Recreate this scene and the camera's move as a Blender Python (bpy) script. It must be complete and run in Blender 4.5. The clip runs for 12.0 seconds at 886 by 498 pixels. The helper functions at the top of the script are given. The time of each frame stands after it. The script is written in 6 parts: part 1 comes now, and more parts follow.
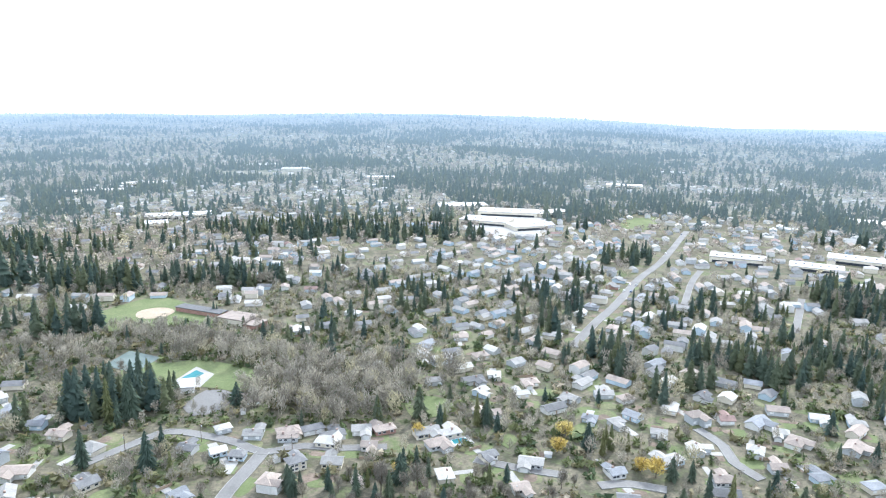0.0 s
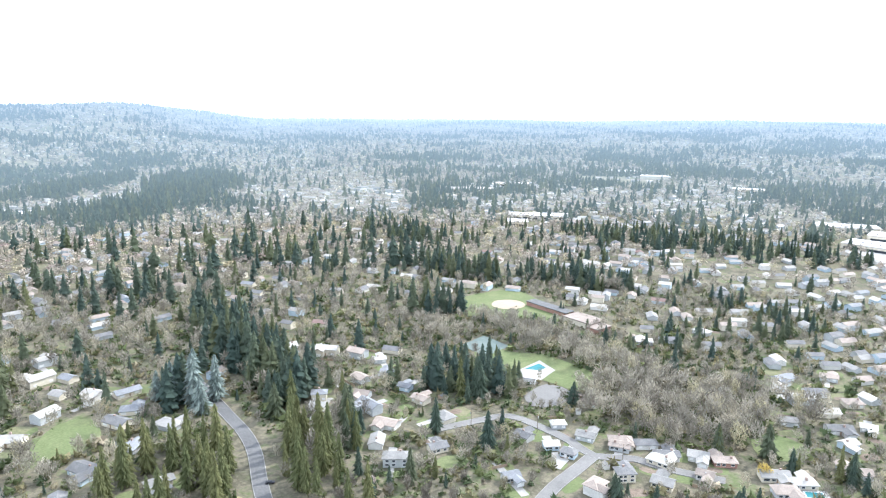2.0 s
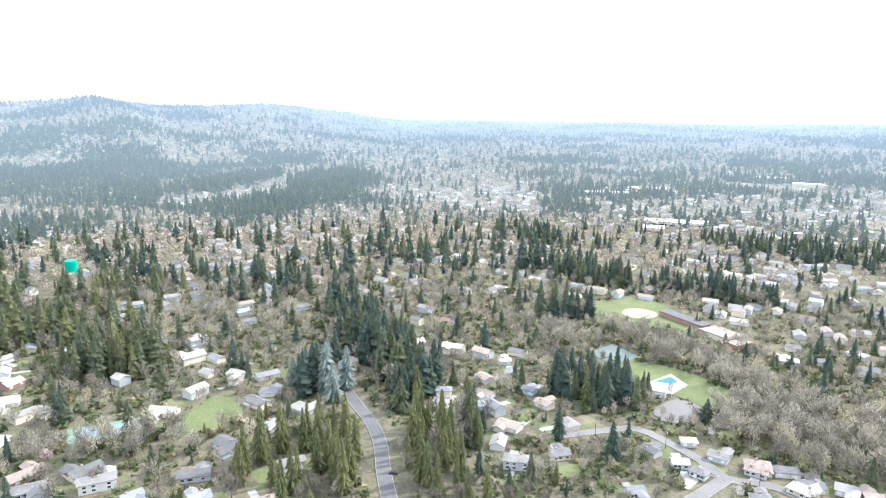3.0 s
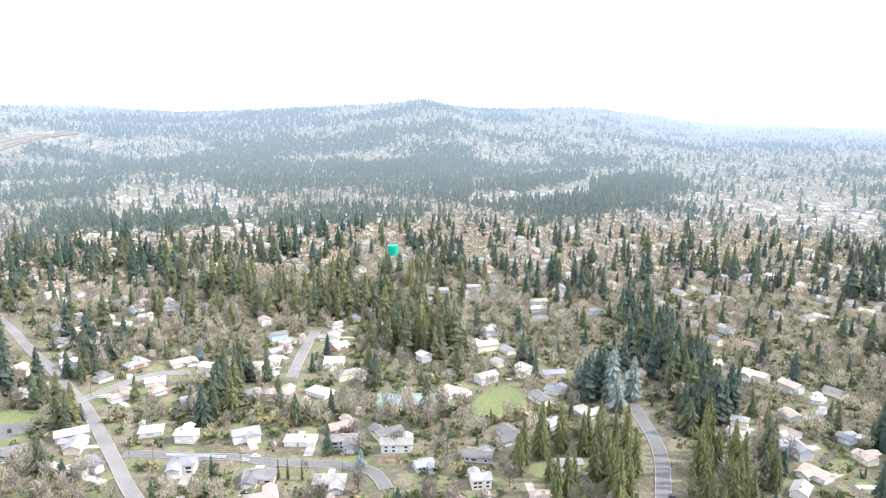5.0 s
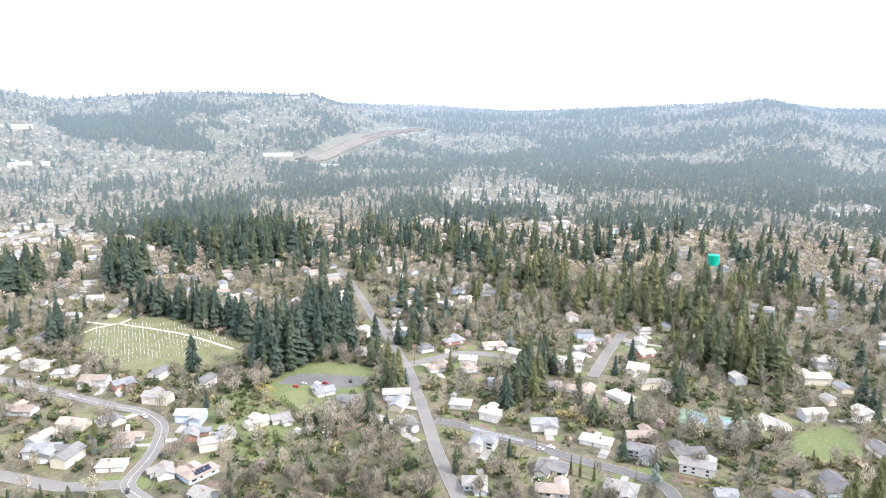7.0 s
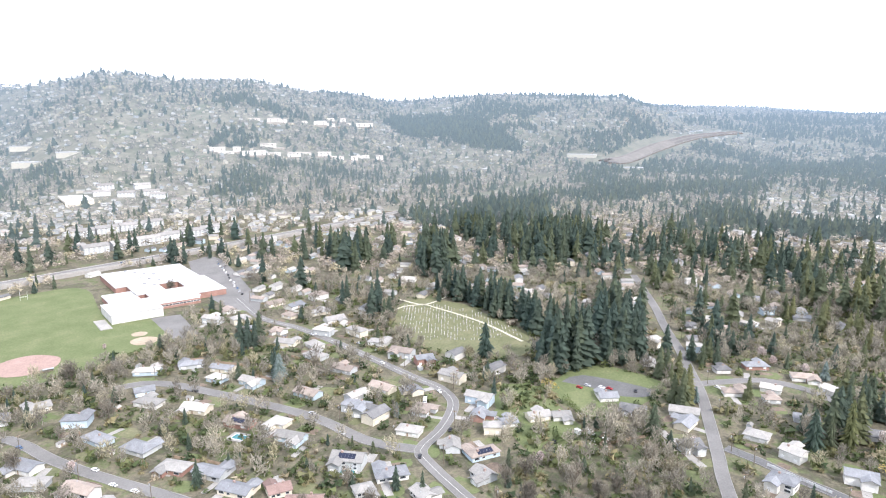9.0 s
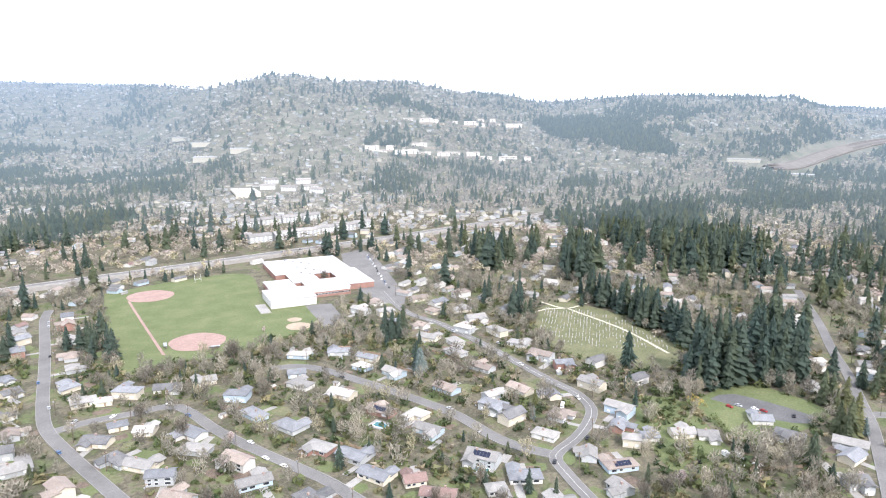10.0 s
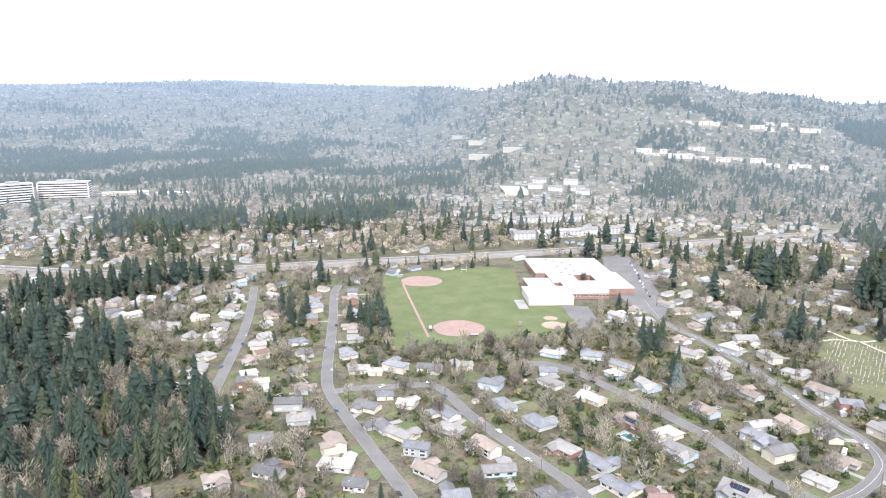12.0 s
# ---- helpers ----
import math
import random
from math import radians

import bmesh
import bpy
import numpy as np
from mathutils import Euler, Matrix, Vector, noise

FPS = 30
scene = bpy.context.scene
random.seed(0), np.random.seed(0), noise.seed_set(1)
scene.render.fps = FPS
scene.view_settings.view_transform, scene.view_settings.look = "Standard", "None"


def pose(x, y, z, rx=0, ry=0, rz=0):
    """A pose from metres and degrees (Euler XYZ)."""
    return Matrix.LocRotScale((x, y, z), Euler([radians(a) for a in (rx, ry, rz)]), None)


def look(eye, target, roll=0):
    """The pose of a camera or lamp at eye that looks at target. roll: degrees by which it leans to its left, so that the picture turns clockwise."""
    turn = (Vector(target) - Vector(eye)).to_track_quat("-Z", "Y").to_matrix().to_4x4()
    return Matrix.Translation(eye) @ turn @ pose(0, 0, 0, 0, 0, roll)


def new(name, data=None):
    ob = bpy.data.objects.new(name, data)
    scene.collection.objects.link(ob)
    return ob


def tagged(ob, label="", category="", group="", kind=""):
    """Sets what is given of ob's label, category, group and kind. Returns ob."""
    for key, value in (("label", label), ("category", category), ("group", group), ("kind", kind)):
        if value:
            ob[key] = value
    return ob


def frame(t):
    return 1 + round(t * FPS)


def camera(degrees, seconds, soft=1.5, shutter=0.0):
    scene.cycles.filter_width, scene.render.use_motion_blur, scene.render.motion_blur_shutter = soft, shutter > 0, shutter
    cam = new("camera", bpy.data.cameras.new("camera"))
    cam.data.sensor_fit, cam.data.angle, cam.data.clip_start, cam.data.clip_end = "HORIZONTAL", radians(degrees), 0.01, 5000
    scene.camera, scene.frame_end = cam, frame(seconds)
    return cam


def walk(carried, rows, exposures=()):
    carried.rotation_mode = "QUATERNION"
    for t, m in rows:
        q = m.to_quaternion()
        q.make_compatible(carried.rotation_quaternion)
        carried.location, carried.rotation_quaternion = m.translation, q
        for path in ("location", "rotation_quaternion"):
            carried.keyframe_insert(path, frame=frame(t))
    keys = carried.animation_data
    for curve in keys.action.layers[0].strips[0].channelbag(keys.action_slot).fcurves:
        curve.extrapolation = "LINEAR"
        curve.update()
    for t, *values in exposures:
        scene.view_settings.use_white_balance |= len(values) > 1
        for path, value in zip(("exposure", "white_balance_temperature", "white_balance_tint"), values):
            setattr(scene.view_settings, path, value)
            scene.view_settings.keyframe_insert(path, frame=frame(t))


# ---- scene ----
import itertools

# Camera: hovers 180 m over the ground and turns on the spot
cam = camera(64.9, 12.0, 1.1)
EYE = 180.0
ROWS = [
    (0.0, 0.01, -12.54, -0.65), (0.5, 7.93, -12.49, -0.42), (1.0, 16.77, -12.41, -0.25), (1.5, 23.98, -12.33, -0.27),
    (2.0, 28.94, -12.20, -0.11), (2.5, 33.69, -12.14, -0.04), (3.0, 39.79, -12.09, -0.16), (5.0, 64.36, -11.88, -0.17),
    (5.5, 70.84, -11.92, -0.19), (6.0, 77.69, -11.96, -0.19), (6.5, 84.32, -12.00, -0.20), (7.0, 90.27, -12.00, -0.18),
    (9.0, 114.73, -11.93, -0.05), (9.5, 121.13, -11.89, -0.12), (10.0, 126.76, -11.89, -0.14), (10.5, 132.30, -11.88, -0.17),
    (11.0, 137.81, -11.89, -0.24), (11.5, 143.01, -11.87, -0.28), (12.0, 148.48, -11.91, -0.42),
]
walk(cam, [(t, pose(0, 0, EYE, 0, 0, yaw) @ pose(0, 0, 0, 90 + pitch, 0, 0) @ pose(0, 0, 0, 0, 0, -roll)) for t, yaw, pitch, roll in ROWS],
     exposures=[(0.0, 0.36, 5550, 10), (2.5, 0.60, 5780, 12), (5.5, 0.70, 6120, 17), (7.0, 0.46, 6120, 17), (9.5, 0.18, 5980, 17), (12.0, 0.14, 5980, 17)])

# Light: thin bright overcast, soft sun ahead of the first view and to its right
SUN_AZ, SUN_EL = -28.0, 42.0
world = bpy.data.worlds.new("sky")
scene.world = world
world.use_nodes = True
wn, wl = world.node_tree.nodes, world.node_tree.links
sky = wn.new("ShaderNodeTexSky")
sky.sky_type, sky.sun_disc = "NISHITA", False
sky.sun_elevation, sky.sun_rotation = radians(SUN_EL), radians(-SUN_AZ)
bg_sky = wn["Background"]
bg_sky.inputs[1].default_value = 0.12
wl.new(sky.outputs[0], bg_sky.inputs[0])
bg_cloud = wn.new("ShaderNodeBackground")
bg_cloud.inputs[1].default_value = 2.3
cl_noise = wn.new("ShaderNodeTexNoise")
cl_noise.inputs["Scale"].default_value, cl_noise.inputs["Detail"].default_value = 2.2, 4.0
cl_ramp = wn.new("ShaderNodeValToRGB")
cl_ramp.color_ramp.elements[0].position, cl_ramp.color_ramp.elements[0].color = 0.33, (0.47, 0.50, 0.52, 1)
cl_ramp.color_ramp.elements[1].position, cl_ramp.color_ramp.elements[1].color = 0.55, (0.93, 0.97, 1.0, 1)
wl.new(cl_noise.outputs[0], cl_ramp.inputs[0])
wl.new(cl_ramp.outputs[0], bg_cloud.inputs[0])
cl_mix = wn.new("ShaderNodeMixShader")
cl_mix.inputs[0].default_value = 0.86
wl.new(bg_sky.outputs[0], cl_mix.inputs[1])
wl.new(bg_cloud.outputs[0], cl_mix.inputs[2])
wl.new(cl_mix.outputs[0], wn["World Output"].inputs[0])
sun = new("sun", bpy.data.lights.new("sun", "SUN"))
sun.data.energy, sun.data.angle, sun.data.color = 4.5, radians(2.0), (1.0, 0.93, 0.80)
sun_dir = Vector((-math.sin(radians(SUN_AZ)) * math.cos(radians(SUN_EL)), math.cos(radians(SUN_AZ)) * math.cos(radians(SUN_EL)), math.sin(radians(SUN_EL))))
sun.matrix_world = look(sun_dir * 900, (0, 0, 0))


# ---------------------------------------------------------------- materials
def principled(name, rough=0.9, metal=0.0):
    m = bpy.data.materials.new(name)
    m.use_nodes = True
    b = m.node_tree.nodes["Principled BSDF"]
    b.inputs["Roughness"].default_value, b.inputs["Metallic"].default_value = rough, metal
    b.inputs["Specular IOR Level"].default_value = 0.18
    return m, b


def ramp_node(m, stops):
    r = m.node_tree.nodes.new("ShaderNodeValToRGB")
    el = r.color_ramp.elements
    while len(el) < len(stops):
        el.new(0.5)
    for e, (p, c) in zip(el, stops):
        e.position, e.color = p, (*c, 1)
    return r


def noise_node(m, scale, detail=4.0, rough=0.6):
    n = m.node_tree.nodes.new("ShaderNodeTexNoise")
    g = m.node_tree.nodes.new("ShaderNodeNewGeometry")
    m.node_tree.links.new(g.outputs["Position"], n.inputs["Vector"])
    n.inputs["Scale"].default_value, n.inputs["Detail"].default_value, n.inputs["Roughness"].default_value = scale, detail, rough
    return n


def mix_node(m, a, b, fac, mode="MIX"):
    x = m.node_tree.nodes.new("ShaderNodeMix")
    x.data_type, x.blend_type = "RGBA", mode
    for sock, v in ((x.inputs[0], fac), (x.inputs[6], a), (x.inputs[7], b)):
        if isinstance(v, (int, float)):
            sock.default_value = v
        elif isinstance(v, tuple):
            sock.default_value = (*v, 1)
        else:
            m.node_tree.links.new(v, sock)
    return x.outputs[2]


def surface(name, stops, scale=0.15, fine=1.5, fine_amount=0.35, rough=0.9, random_tint=0.0, bump=0.0, metal=0.0):
    """Ramp over a broad noise, mottled by a fine one, tinted piece by piece."""
    m, b = principled(name, rough, metal)
    n = noise_node(m, scale)
    r = ramp_node(m, stops)
    m.node_tree.links.new(n.outputs[0], r.inputs[0])
    f = noise_node(m, fine, 5.0, 0.7)
    fr = ramp_node(m, [(0.3, (1 - fine_amount,) * 3), (0.7, (1 + fine_amount * 0.4,) * 3)])
    m.node_tree.links.new(f.outputs[0], fr.inputs[0])
    c = mix_node(m, r.outputs[0], fr.outputs[0], 1.0, "MULTIPLY")
    if random_tint:
        oi = m.node_tree.nodes.new("ShaderNodeObjectInfo")
        tr = ramp_node(m, [(0.0, (1 - random_tint,) * 3), (1.0, (1 + random_tint * 0.5, 1 + random_tint * 0.45, 1 + random_tint * 0.4))])
        m.node_tree.links.new(oi.outputs["Random"], tr.inputs[0])
        c = mix_node(m, c, tr.outputs[0], 1.0, "MULTIPLY")
    m.node_tree.links.new(c, b.inputs["Base Color"])
    if bump:
        bn = m.node_tree.nodes.new("ShaderNodeBump")
        bn.inputs["Strength"].default_value, bn.inputs["Distance"].default_value = 0.6, bump
        m.node_tree.links.new(f.outputs[0], bn.inputs["Height"])
        m.node_tree.links.new(bn.outputs[0], b.inputs["Normal"])
    return m


def toned(name, stops, by_object, leafy=0.25, mottle=0.3):
    """Foliage or bark: colour by object or by the tree's own tone, mottled, a little light passing through."""
    m, b = principled(name, 0.85)
    r = ramp_node(m, stops)
    if by_object:
        oi = m.node_tree.nodes.new("ShaderNodeObjectInfo")
        m.node_tree.links.new(oi.outputs["Random"], r.inputs[0])
    else:
        at = m.node_tree.nodes.new("ShaderNodeAttribute")
        at.attribute_name = "tone"
        m.node_tree.links.new(at.outputs["Fac"], r.inputs[0])
    g = m.node_tree.nodes.new("ShaderNodeNewGeometry")
    fr = ramp_node(m, [(0.0, (1 - mottle,) * 3), (1.0, (1 + mottle,) * 3)])
    m.node_tree.links.new(g.outputs["Random Per Island"], fr.inputs[0])
    c = mix_node(m, r.outputs[0], fr.outputs[0], 1.0, "MULTIPLY")
    m.node_tree.links.new(c, b.inputs["Base Color"])
    if leafy:
        t = m.node_tree.nodes.new("ShaderNodeBsdfTranslucent")
        m.node_tree.links.new(c, t.inputs[0])
        x = m.node_tree.nodes.new("ShaderNodeMixShader")
        x.inputs[0].default_value = leafy
        m.node_tree.links.new(b.outputs[0], x.inputs[1])
        m.node_tree.links.new(t.outputs[0], x.inputs[2])
        m.node_tree.links.new(x.outputs[0], m.node_tree.nodes["Material Output"].inputs[0])
    return m


# Fir and far twig colours lightened in place of haze; top fir tones are cedars
FIR = [(0.0, (0.070, 0.104, 0.088)), (0.35, (0.090, 0.122, 0.096)), (0.6, (0.112, 0.138, 0.090)), (0.8, (0.140, 0.158, 0.088)), (1.0, (0.195, 0.200, 0.098))]
BARE_LIGHTENED = [(0.0, (0.24, 0.215, 0.185)), (0.4, (0.335, 0.30, 0.255)), (0.75, (0.43, 0.38, 0.31)), (0.9, (0.40, 0.36, 0.23)), (1.0, (0.43, 0.35, 0.31))]
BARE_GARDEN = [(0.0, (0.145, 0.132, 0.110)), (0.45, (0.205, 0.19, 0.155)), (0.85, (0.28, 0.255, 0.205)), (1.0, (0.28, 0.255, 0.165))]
BUSH = [(0.0, (0.055, 0.080, 0.040)), (0.35, (0.095, 0.120, 0.052)), (0.6, (0.135, 0.155, 0.065)), (0.8, (0.17, 0.155, 0.085)), (0.93, (0.25, 0.22, 0.12)), (1.0, (0.34, 0.29, 0.22))]
M = {
    "fir": toned("fir_needles", [(0.0, (0.062, 0.094, 0.078)), (0.5, (0.088, 0.120, 0.088)), (1.0, (0.122, 0.142, 0.086))], True, 0.45), "fir_stuff": toned("fir_needles_lightened", FIR, False, 0.48, 0.2),
    "cedar": toned("cedar_sprays", [(0.0, (0.13, 0.148, 0.068)), (1.0, (0.19, 0.195, 0.088))], True, 0.45),
    "spruce": toned("blue_spruce_needles", [(0.0, (0.13, 0.17, 0.16)), (1.0, (0.19, 0.23, 0.21))], True),
    "bare": toned("bare_twigs", BARE_GARDEN, True, 0.15), "bare_stuff": toned("bare_twigs_lightened", BARE_LIGHTENED, False, 0.15),
    # Middle-range twigs: garden colours lightened 1.3 times for sun and haze
    "bare_near": toned("bare_twigs_near_lightened", [(t, tuple(1.3 * v for v in c)) for t, c in BARE_GARDEN], False, 0.3), "bush_stuff": toned("shrub_leaves", BUSH, False), "hedge": toned("hedge_leaves", [(0.0, (0.07, 0.10, 0.045)), (1.0, (0.12, 0.15, 0.055))], True),
    "blossom": toned("pale_blossom", [(0.0, (0.58, 0.48, 0.46)), (1.0, (0.62, 0.56, 0.52))], True),
    "willow": toned("yellow_willow_twigs", [(0.0, (0.50, 0.38, 0.11)), (1.0, (0.55, 0.46, 0.17))], True),
    "bark": surface("bark", [(0.3, (0.12, 0.095, 0.075)), (0.7, (0.20, 0.165, 0.13))], 0.8, 4.0, 0.4),
    "ground": None,
    "grass": surface("mown_grass", [(0.25, (0.110, 0.140, 0.060)), (0.5, (0.140, 0.165, 0.076)), (0.75, (0.18, 0.192, 0.098))], 0.05, 0.7, 0.3, 0.95),
    "dry_grass": surface("winter_grass", [(0.25, (0.12, 0.13, 0.070)), (0.5, (0.16, 0.165, 0.090)), (0.75, (0.22, 0.205, 0.13))], 0.06, 0.6, 0.35, 0.95),
    "asphalt": surface("asphalt", [(0.3, (0.155, 0.150, 0.145)), (0.7, (0.215, 0.208, 0.20))], 0.05, 1.2, 0.25, 0.8),
    "old_asphalt": surface("dark_patched_asphalt", [(0.3, (0.11, 0.11, 0.112)), (0.7, (0.16, 0.158, 0.158))], 0.06, 1.0, 0.3, 0.8),
    "concrete": surface("concrete", [(0.3, (0.29, 0.28, 0.265)), (0.7, (0.39, 0.375, 0.35))], 0.1, 1.5, 0.25, 0.85),
    "line": surface("road_paint", [(0.3, (0.60, 0.59, 0.56)), (0.7, (0.75, 0.74, 0.71))], 0.5, 3.0, 0.2, 0.7),
    "infield": surface("red_infield_clay", [(0.3, (0.31, 0.215, 0.185)), (0.7, (0.38, 0.27, 0.235))], 0.08, 0.8, 0.25, 0.95),
    "sand": surface("tan_infield_dirt", [(0.3, (0.33, 0.27, 0.20)), (0.7, (0.41, 0.34, 0.26))], 0.1, 0.8, 0.25, 0.95),
    "kerb": surface("kerb_concrete", [(0.3, (0.24, 0.235, 0.225)), (0.7, (0.32, 0.31, 0.295))], 0.1, 1.5, 0.25, 0.85),
    "gravel_path": surface("pale_gravel", [(0.3, (0.50, 0.47, 0.37)), (0.7, (0.62, 0.58, 0.46))], 0.2, 1.5, 0.25, 0.95),
    "brick": surface("brick_wall", [(0.3, (0.30, 0.175, 0.145)), (0.7, (0.38, 0.235, 0.19))], 0.2, 2.0, 0.3, 0.9),
    "membrane": surface("white_roof_membrane", [(0.3, (0.42, 0.41, 0.41)), (0.55, (0.52, 0.51, 0.51)), (0.75, (0.58, 0.565, 0.565))], 0.05, 0.5, 0.14, 0.7),
    "stone": surface("grave_stone", [(0.3, (0.35, 0.34, 0.33)), (0.7, (0.60, 0.58, 0.56))], 0.5, 2.0, 0.3, 0.8),
    "glass": surface("dark_window_glass", [(0.3, (0.03, 0.035, 0.045)), (0.7, (0.07, 0.08, 0.09))], 0.3, 1.0, 0.2, 0.15),
    "trim": surface("white_trim", [(0.3, (0.70, 0.70, 0.69)), (0.7, (0.80, 0.80, 0.79))], 0.4, 2.0, 0.1, 0.6),
    "water": surface("pool_water", [(0.3, (0.04, 0.16, 0.18)), (0.7, (0.06, 0.21, 0.23))], 0.3, 1.0, 0.1, 0.12),
    "court_blue": surface("blue_court", [(0.3, (0.17, 0.25, 0.31)), (0.7, (0.21, 0.29, 0.35))], 0.1, 1.0, 0.12, 0.8),
    "court_green": surface("green_court", [(0.3, (0.14, 0.21, 0.16)), (0.7, (0.18, 0.25, 0.19))], 0.1, 1.0, 0.15, 0.8),
    "court_grey": surface("grey_green_court", [(0.3, (0.12, 0.155, 0.145)), (0.7, (0.16, 0.19, 0.18))], 0.1, 1.0, 0.15, 0.8),
    "teal": surface("teal_tank_paint", [(0.3, (0.0, 0.30, 0.21)), (0.7, (0.01, 0.38, 0.27))], 0.2, 1.0, 0.12, 0.5),
    "steel": surface("grey_steel", [(0.3, (0.36, 0.37, 0.38)), (0.7, (0.48, 0.49, 0.50))], 0.3, 1.0, 0.15, 0.45, 0.0, 0.0, 0.6),
    "solar": surface("solar_panel", [(0.3, (0.02, 0.025, 0.045)), (0.7, (0.035, 0.04, 0.07))], 0.5, 2.0, 0.2, 0.2),
    "tyre": surface("tyre_rubber", [(0.3, (0.02, 0.02, 0.02)), (0.7, (0.035, 0.035, 0.035))], 1.0, 3.0, 0.2, 0.9),
    "wood": surface("weathered_wood", [(0.3, (0.28, 0.21, 0.15)), (0.7, (0.40, 0.31, 0.23))], 0.3, 2.0, 0.3, 0.9),
    "earth": surface("dug_garden_earth", [(0.3, (0.13, 0.10, 0.08)), (0.7, (0.24, 0.19, 0.15))], 0.12, 0.8, 0.4, 0.95),
    "chimney": surface("chimney_brick", [(0.3, (0.30, 0.22, 0.19)), (0.7, (0.42, 0.33, 0.29))], 0.5, 3.0, 0.3, 0.9),
}
ROOF = {
    "b": ("slate-blue", surface("slate_blue_shingle", [(0.3, (0.20, 0.208, 0.222)), (0.7, (0.275, 0.285, 0.305))], 0.25, 1.6, 0.3, 0.75, 0.25, 0.05)),
    "d": ("charcoal", surface("charcoal_shingle", [(0.3, (0.14, 0.14, 0.145)), (0.7, (0.21, 0.21, 0.21))], 0.25, 1.6, 0.3, 0.75, 0.25, 0.05)),
    "g": ("light grey", surface("grey_shingle", [(0.3, (0.25, 0.245, 0.235)), (0.7, (0.34, 0.33, 0.315))], 0.25, 1.6, 0.25, 0.75, 0.25, 0.05)),
    "n": ("tan-brown", surface("tan_shingle", [(0.3, (0.28, 0.235, 0.205)), (0.7, (0.375, 0.32, 0.28))], 0.25, 1.6, 0.28, 0.75, 0.25, 0.05)),
    "r": ("red-brown", surface("red_shingle", [(0.3, (0.20, 0.14, 0.125)), (0.7, (0.27, 0.19, 0.17))], 0.25, 1.6, 0.28, 0.75, 0.2, 0.05)),
    "w": ("pale grey", surface("pale_shingle", [(0.3, (0.37, 0.355, 0.33)), (0.7, (0.47, 0.455, 0.425))], 0.25, 1.6, 0.22, 0.75, 0.22, 0.05)),
}
WALL = [
    ("white", surface("white_siding", [(0.3, (0.58, 0.57, 0.545)), (0.7, (0.70, 0.69, 0.66))], 0.3, 1.5, 0.12, 0.8, 0.1)),
    ("cream", surface("cream_siding", [(0.3, (0.60, 0.55, 0.45)), (0.7, (0.70, 0.65, 0.54))], 0.3, 1.5, 0.14, 0.8, 0.12)),
    ("grey", surface("grey_siding", [(0.3, (0.42, 0.44, 0.45)), (0.7, (0.52, 0.54, 0.55))], 0.3, 1.5, 0.14, 0.8, 0.15)),
    ("pale blue", surface("blue_siding", [(0.3, (0.42, 0.52, 0.60)), (0.7, (0.52, 0.61, 0.68))], 0.3, 1.5, 0.14, 0.8, 0.12)),
    ("brick-red", M["brick"]),
]
CARS = {n: surface("car_paint_" + n, [(0.3, c), (0.7, tuple(min(1, v * 1.1) for v in c))], 0.5, 2.0, 0.05, 0.3) for n, c in
        (("red", (0.30, 0.03, 0.035)), ("white", (0.75, 0.75, 0.75)), ("black", (0.03, 0.03, 0.035)), ("silver", (0.42, 0.43, 0.45)), ("blue", (0.08, 0.14, 0.26)))}

gm, gb = principled("open_ground", 0.95)
gr = ramp_node(gm, [(0.25, (0.075, 0.085, 0.046)), (0.38, (0.125, 0.150, 0.068)), (0.47, (0.19, 0.168, 0.122)), (0.55, (0.105, 0.100, 0.070)), (0.66, (0.140, 0.165, 0.076)), (0.85, (0.27, 0.24, 0.185))])
gm.node_tree.links.new(noise_node(gm, 0.035, 8.0, 0.72).outputs[0], gr.inputs[0])
gf = ramp_node(gm, [(0.3, (0.5,) * 3), (0.7, (1.12,) * 3)])
gm.node_tree.links.new(noise_node(gm, 0.45, 6.0, 0.75).outputs[0], gf.inputs[0])
gm.node_tree.links.new(mix_node(gm, gr.outputs[0], gf.outputs[0], 1.0, "MULTIPLY"), gb.inputs["Base Color"])
M["ground"] = gm



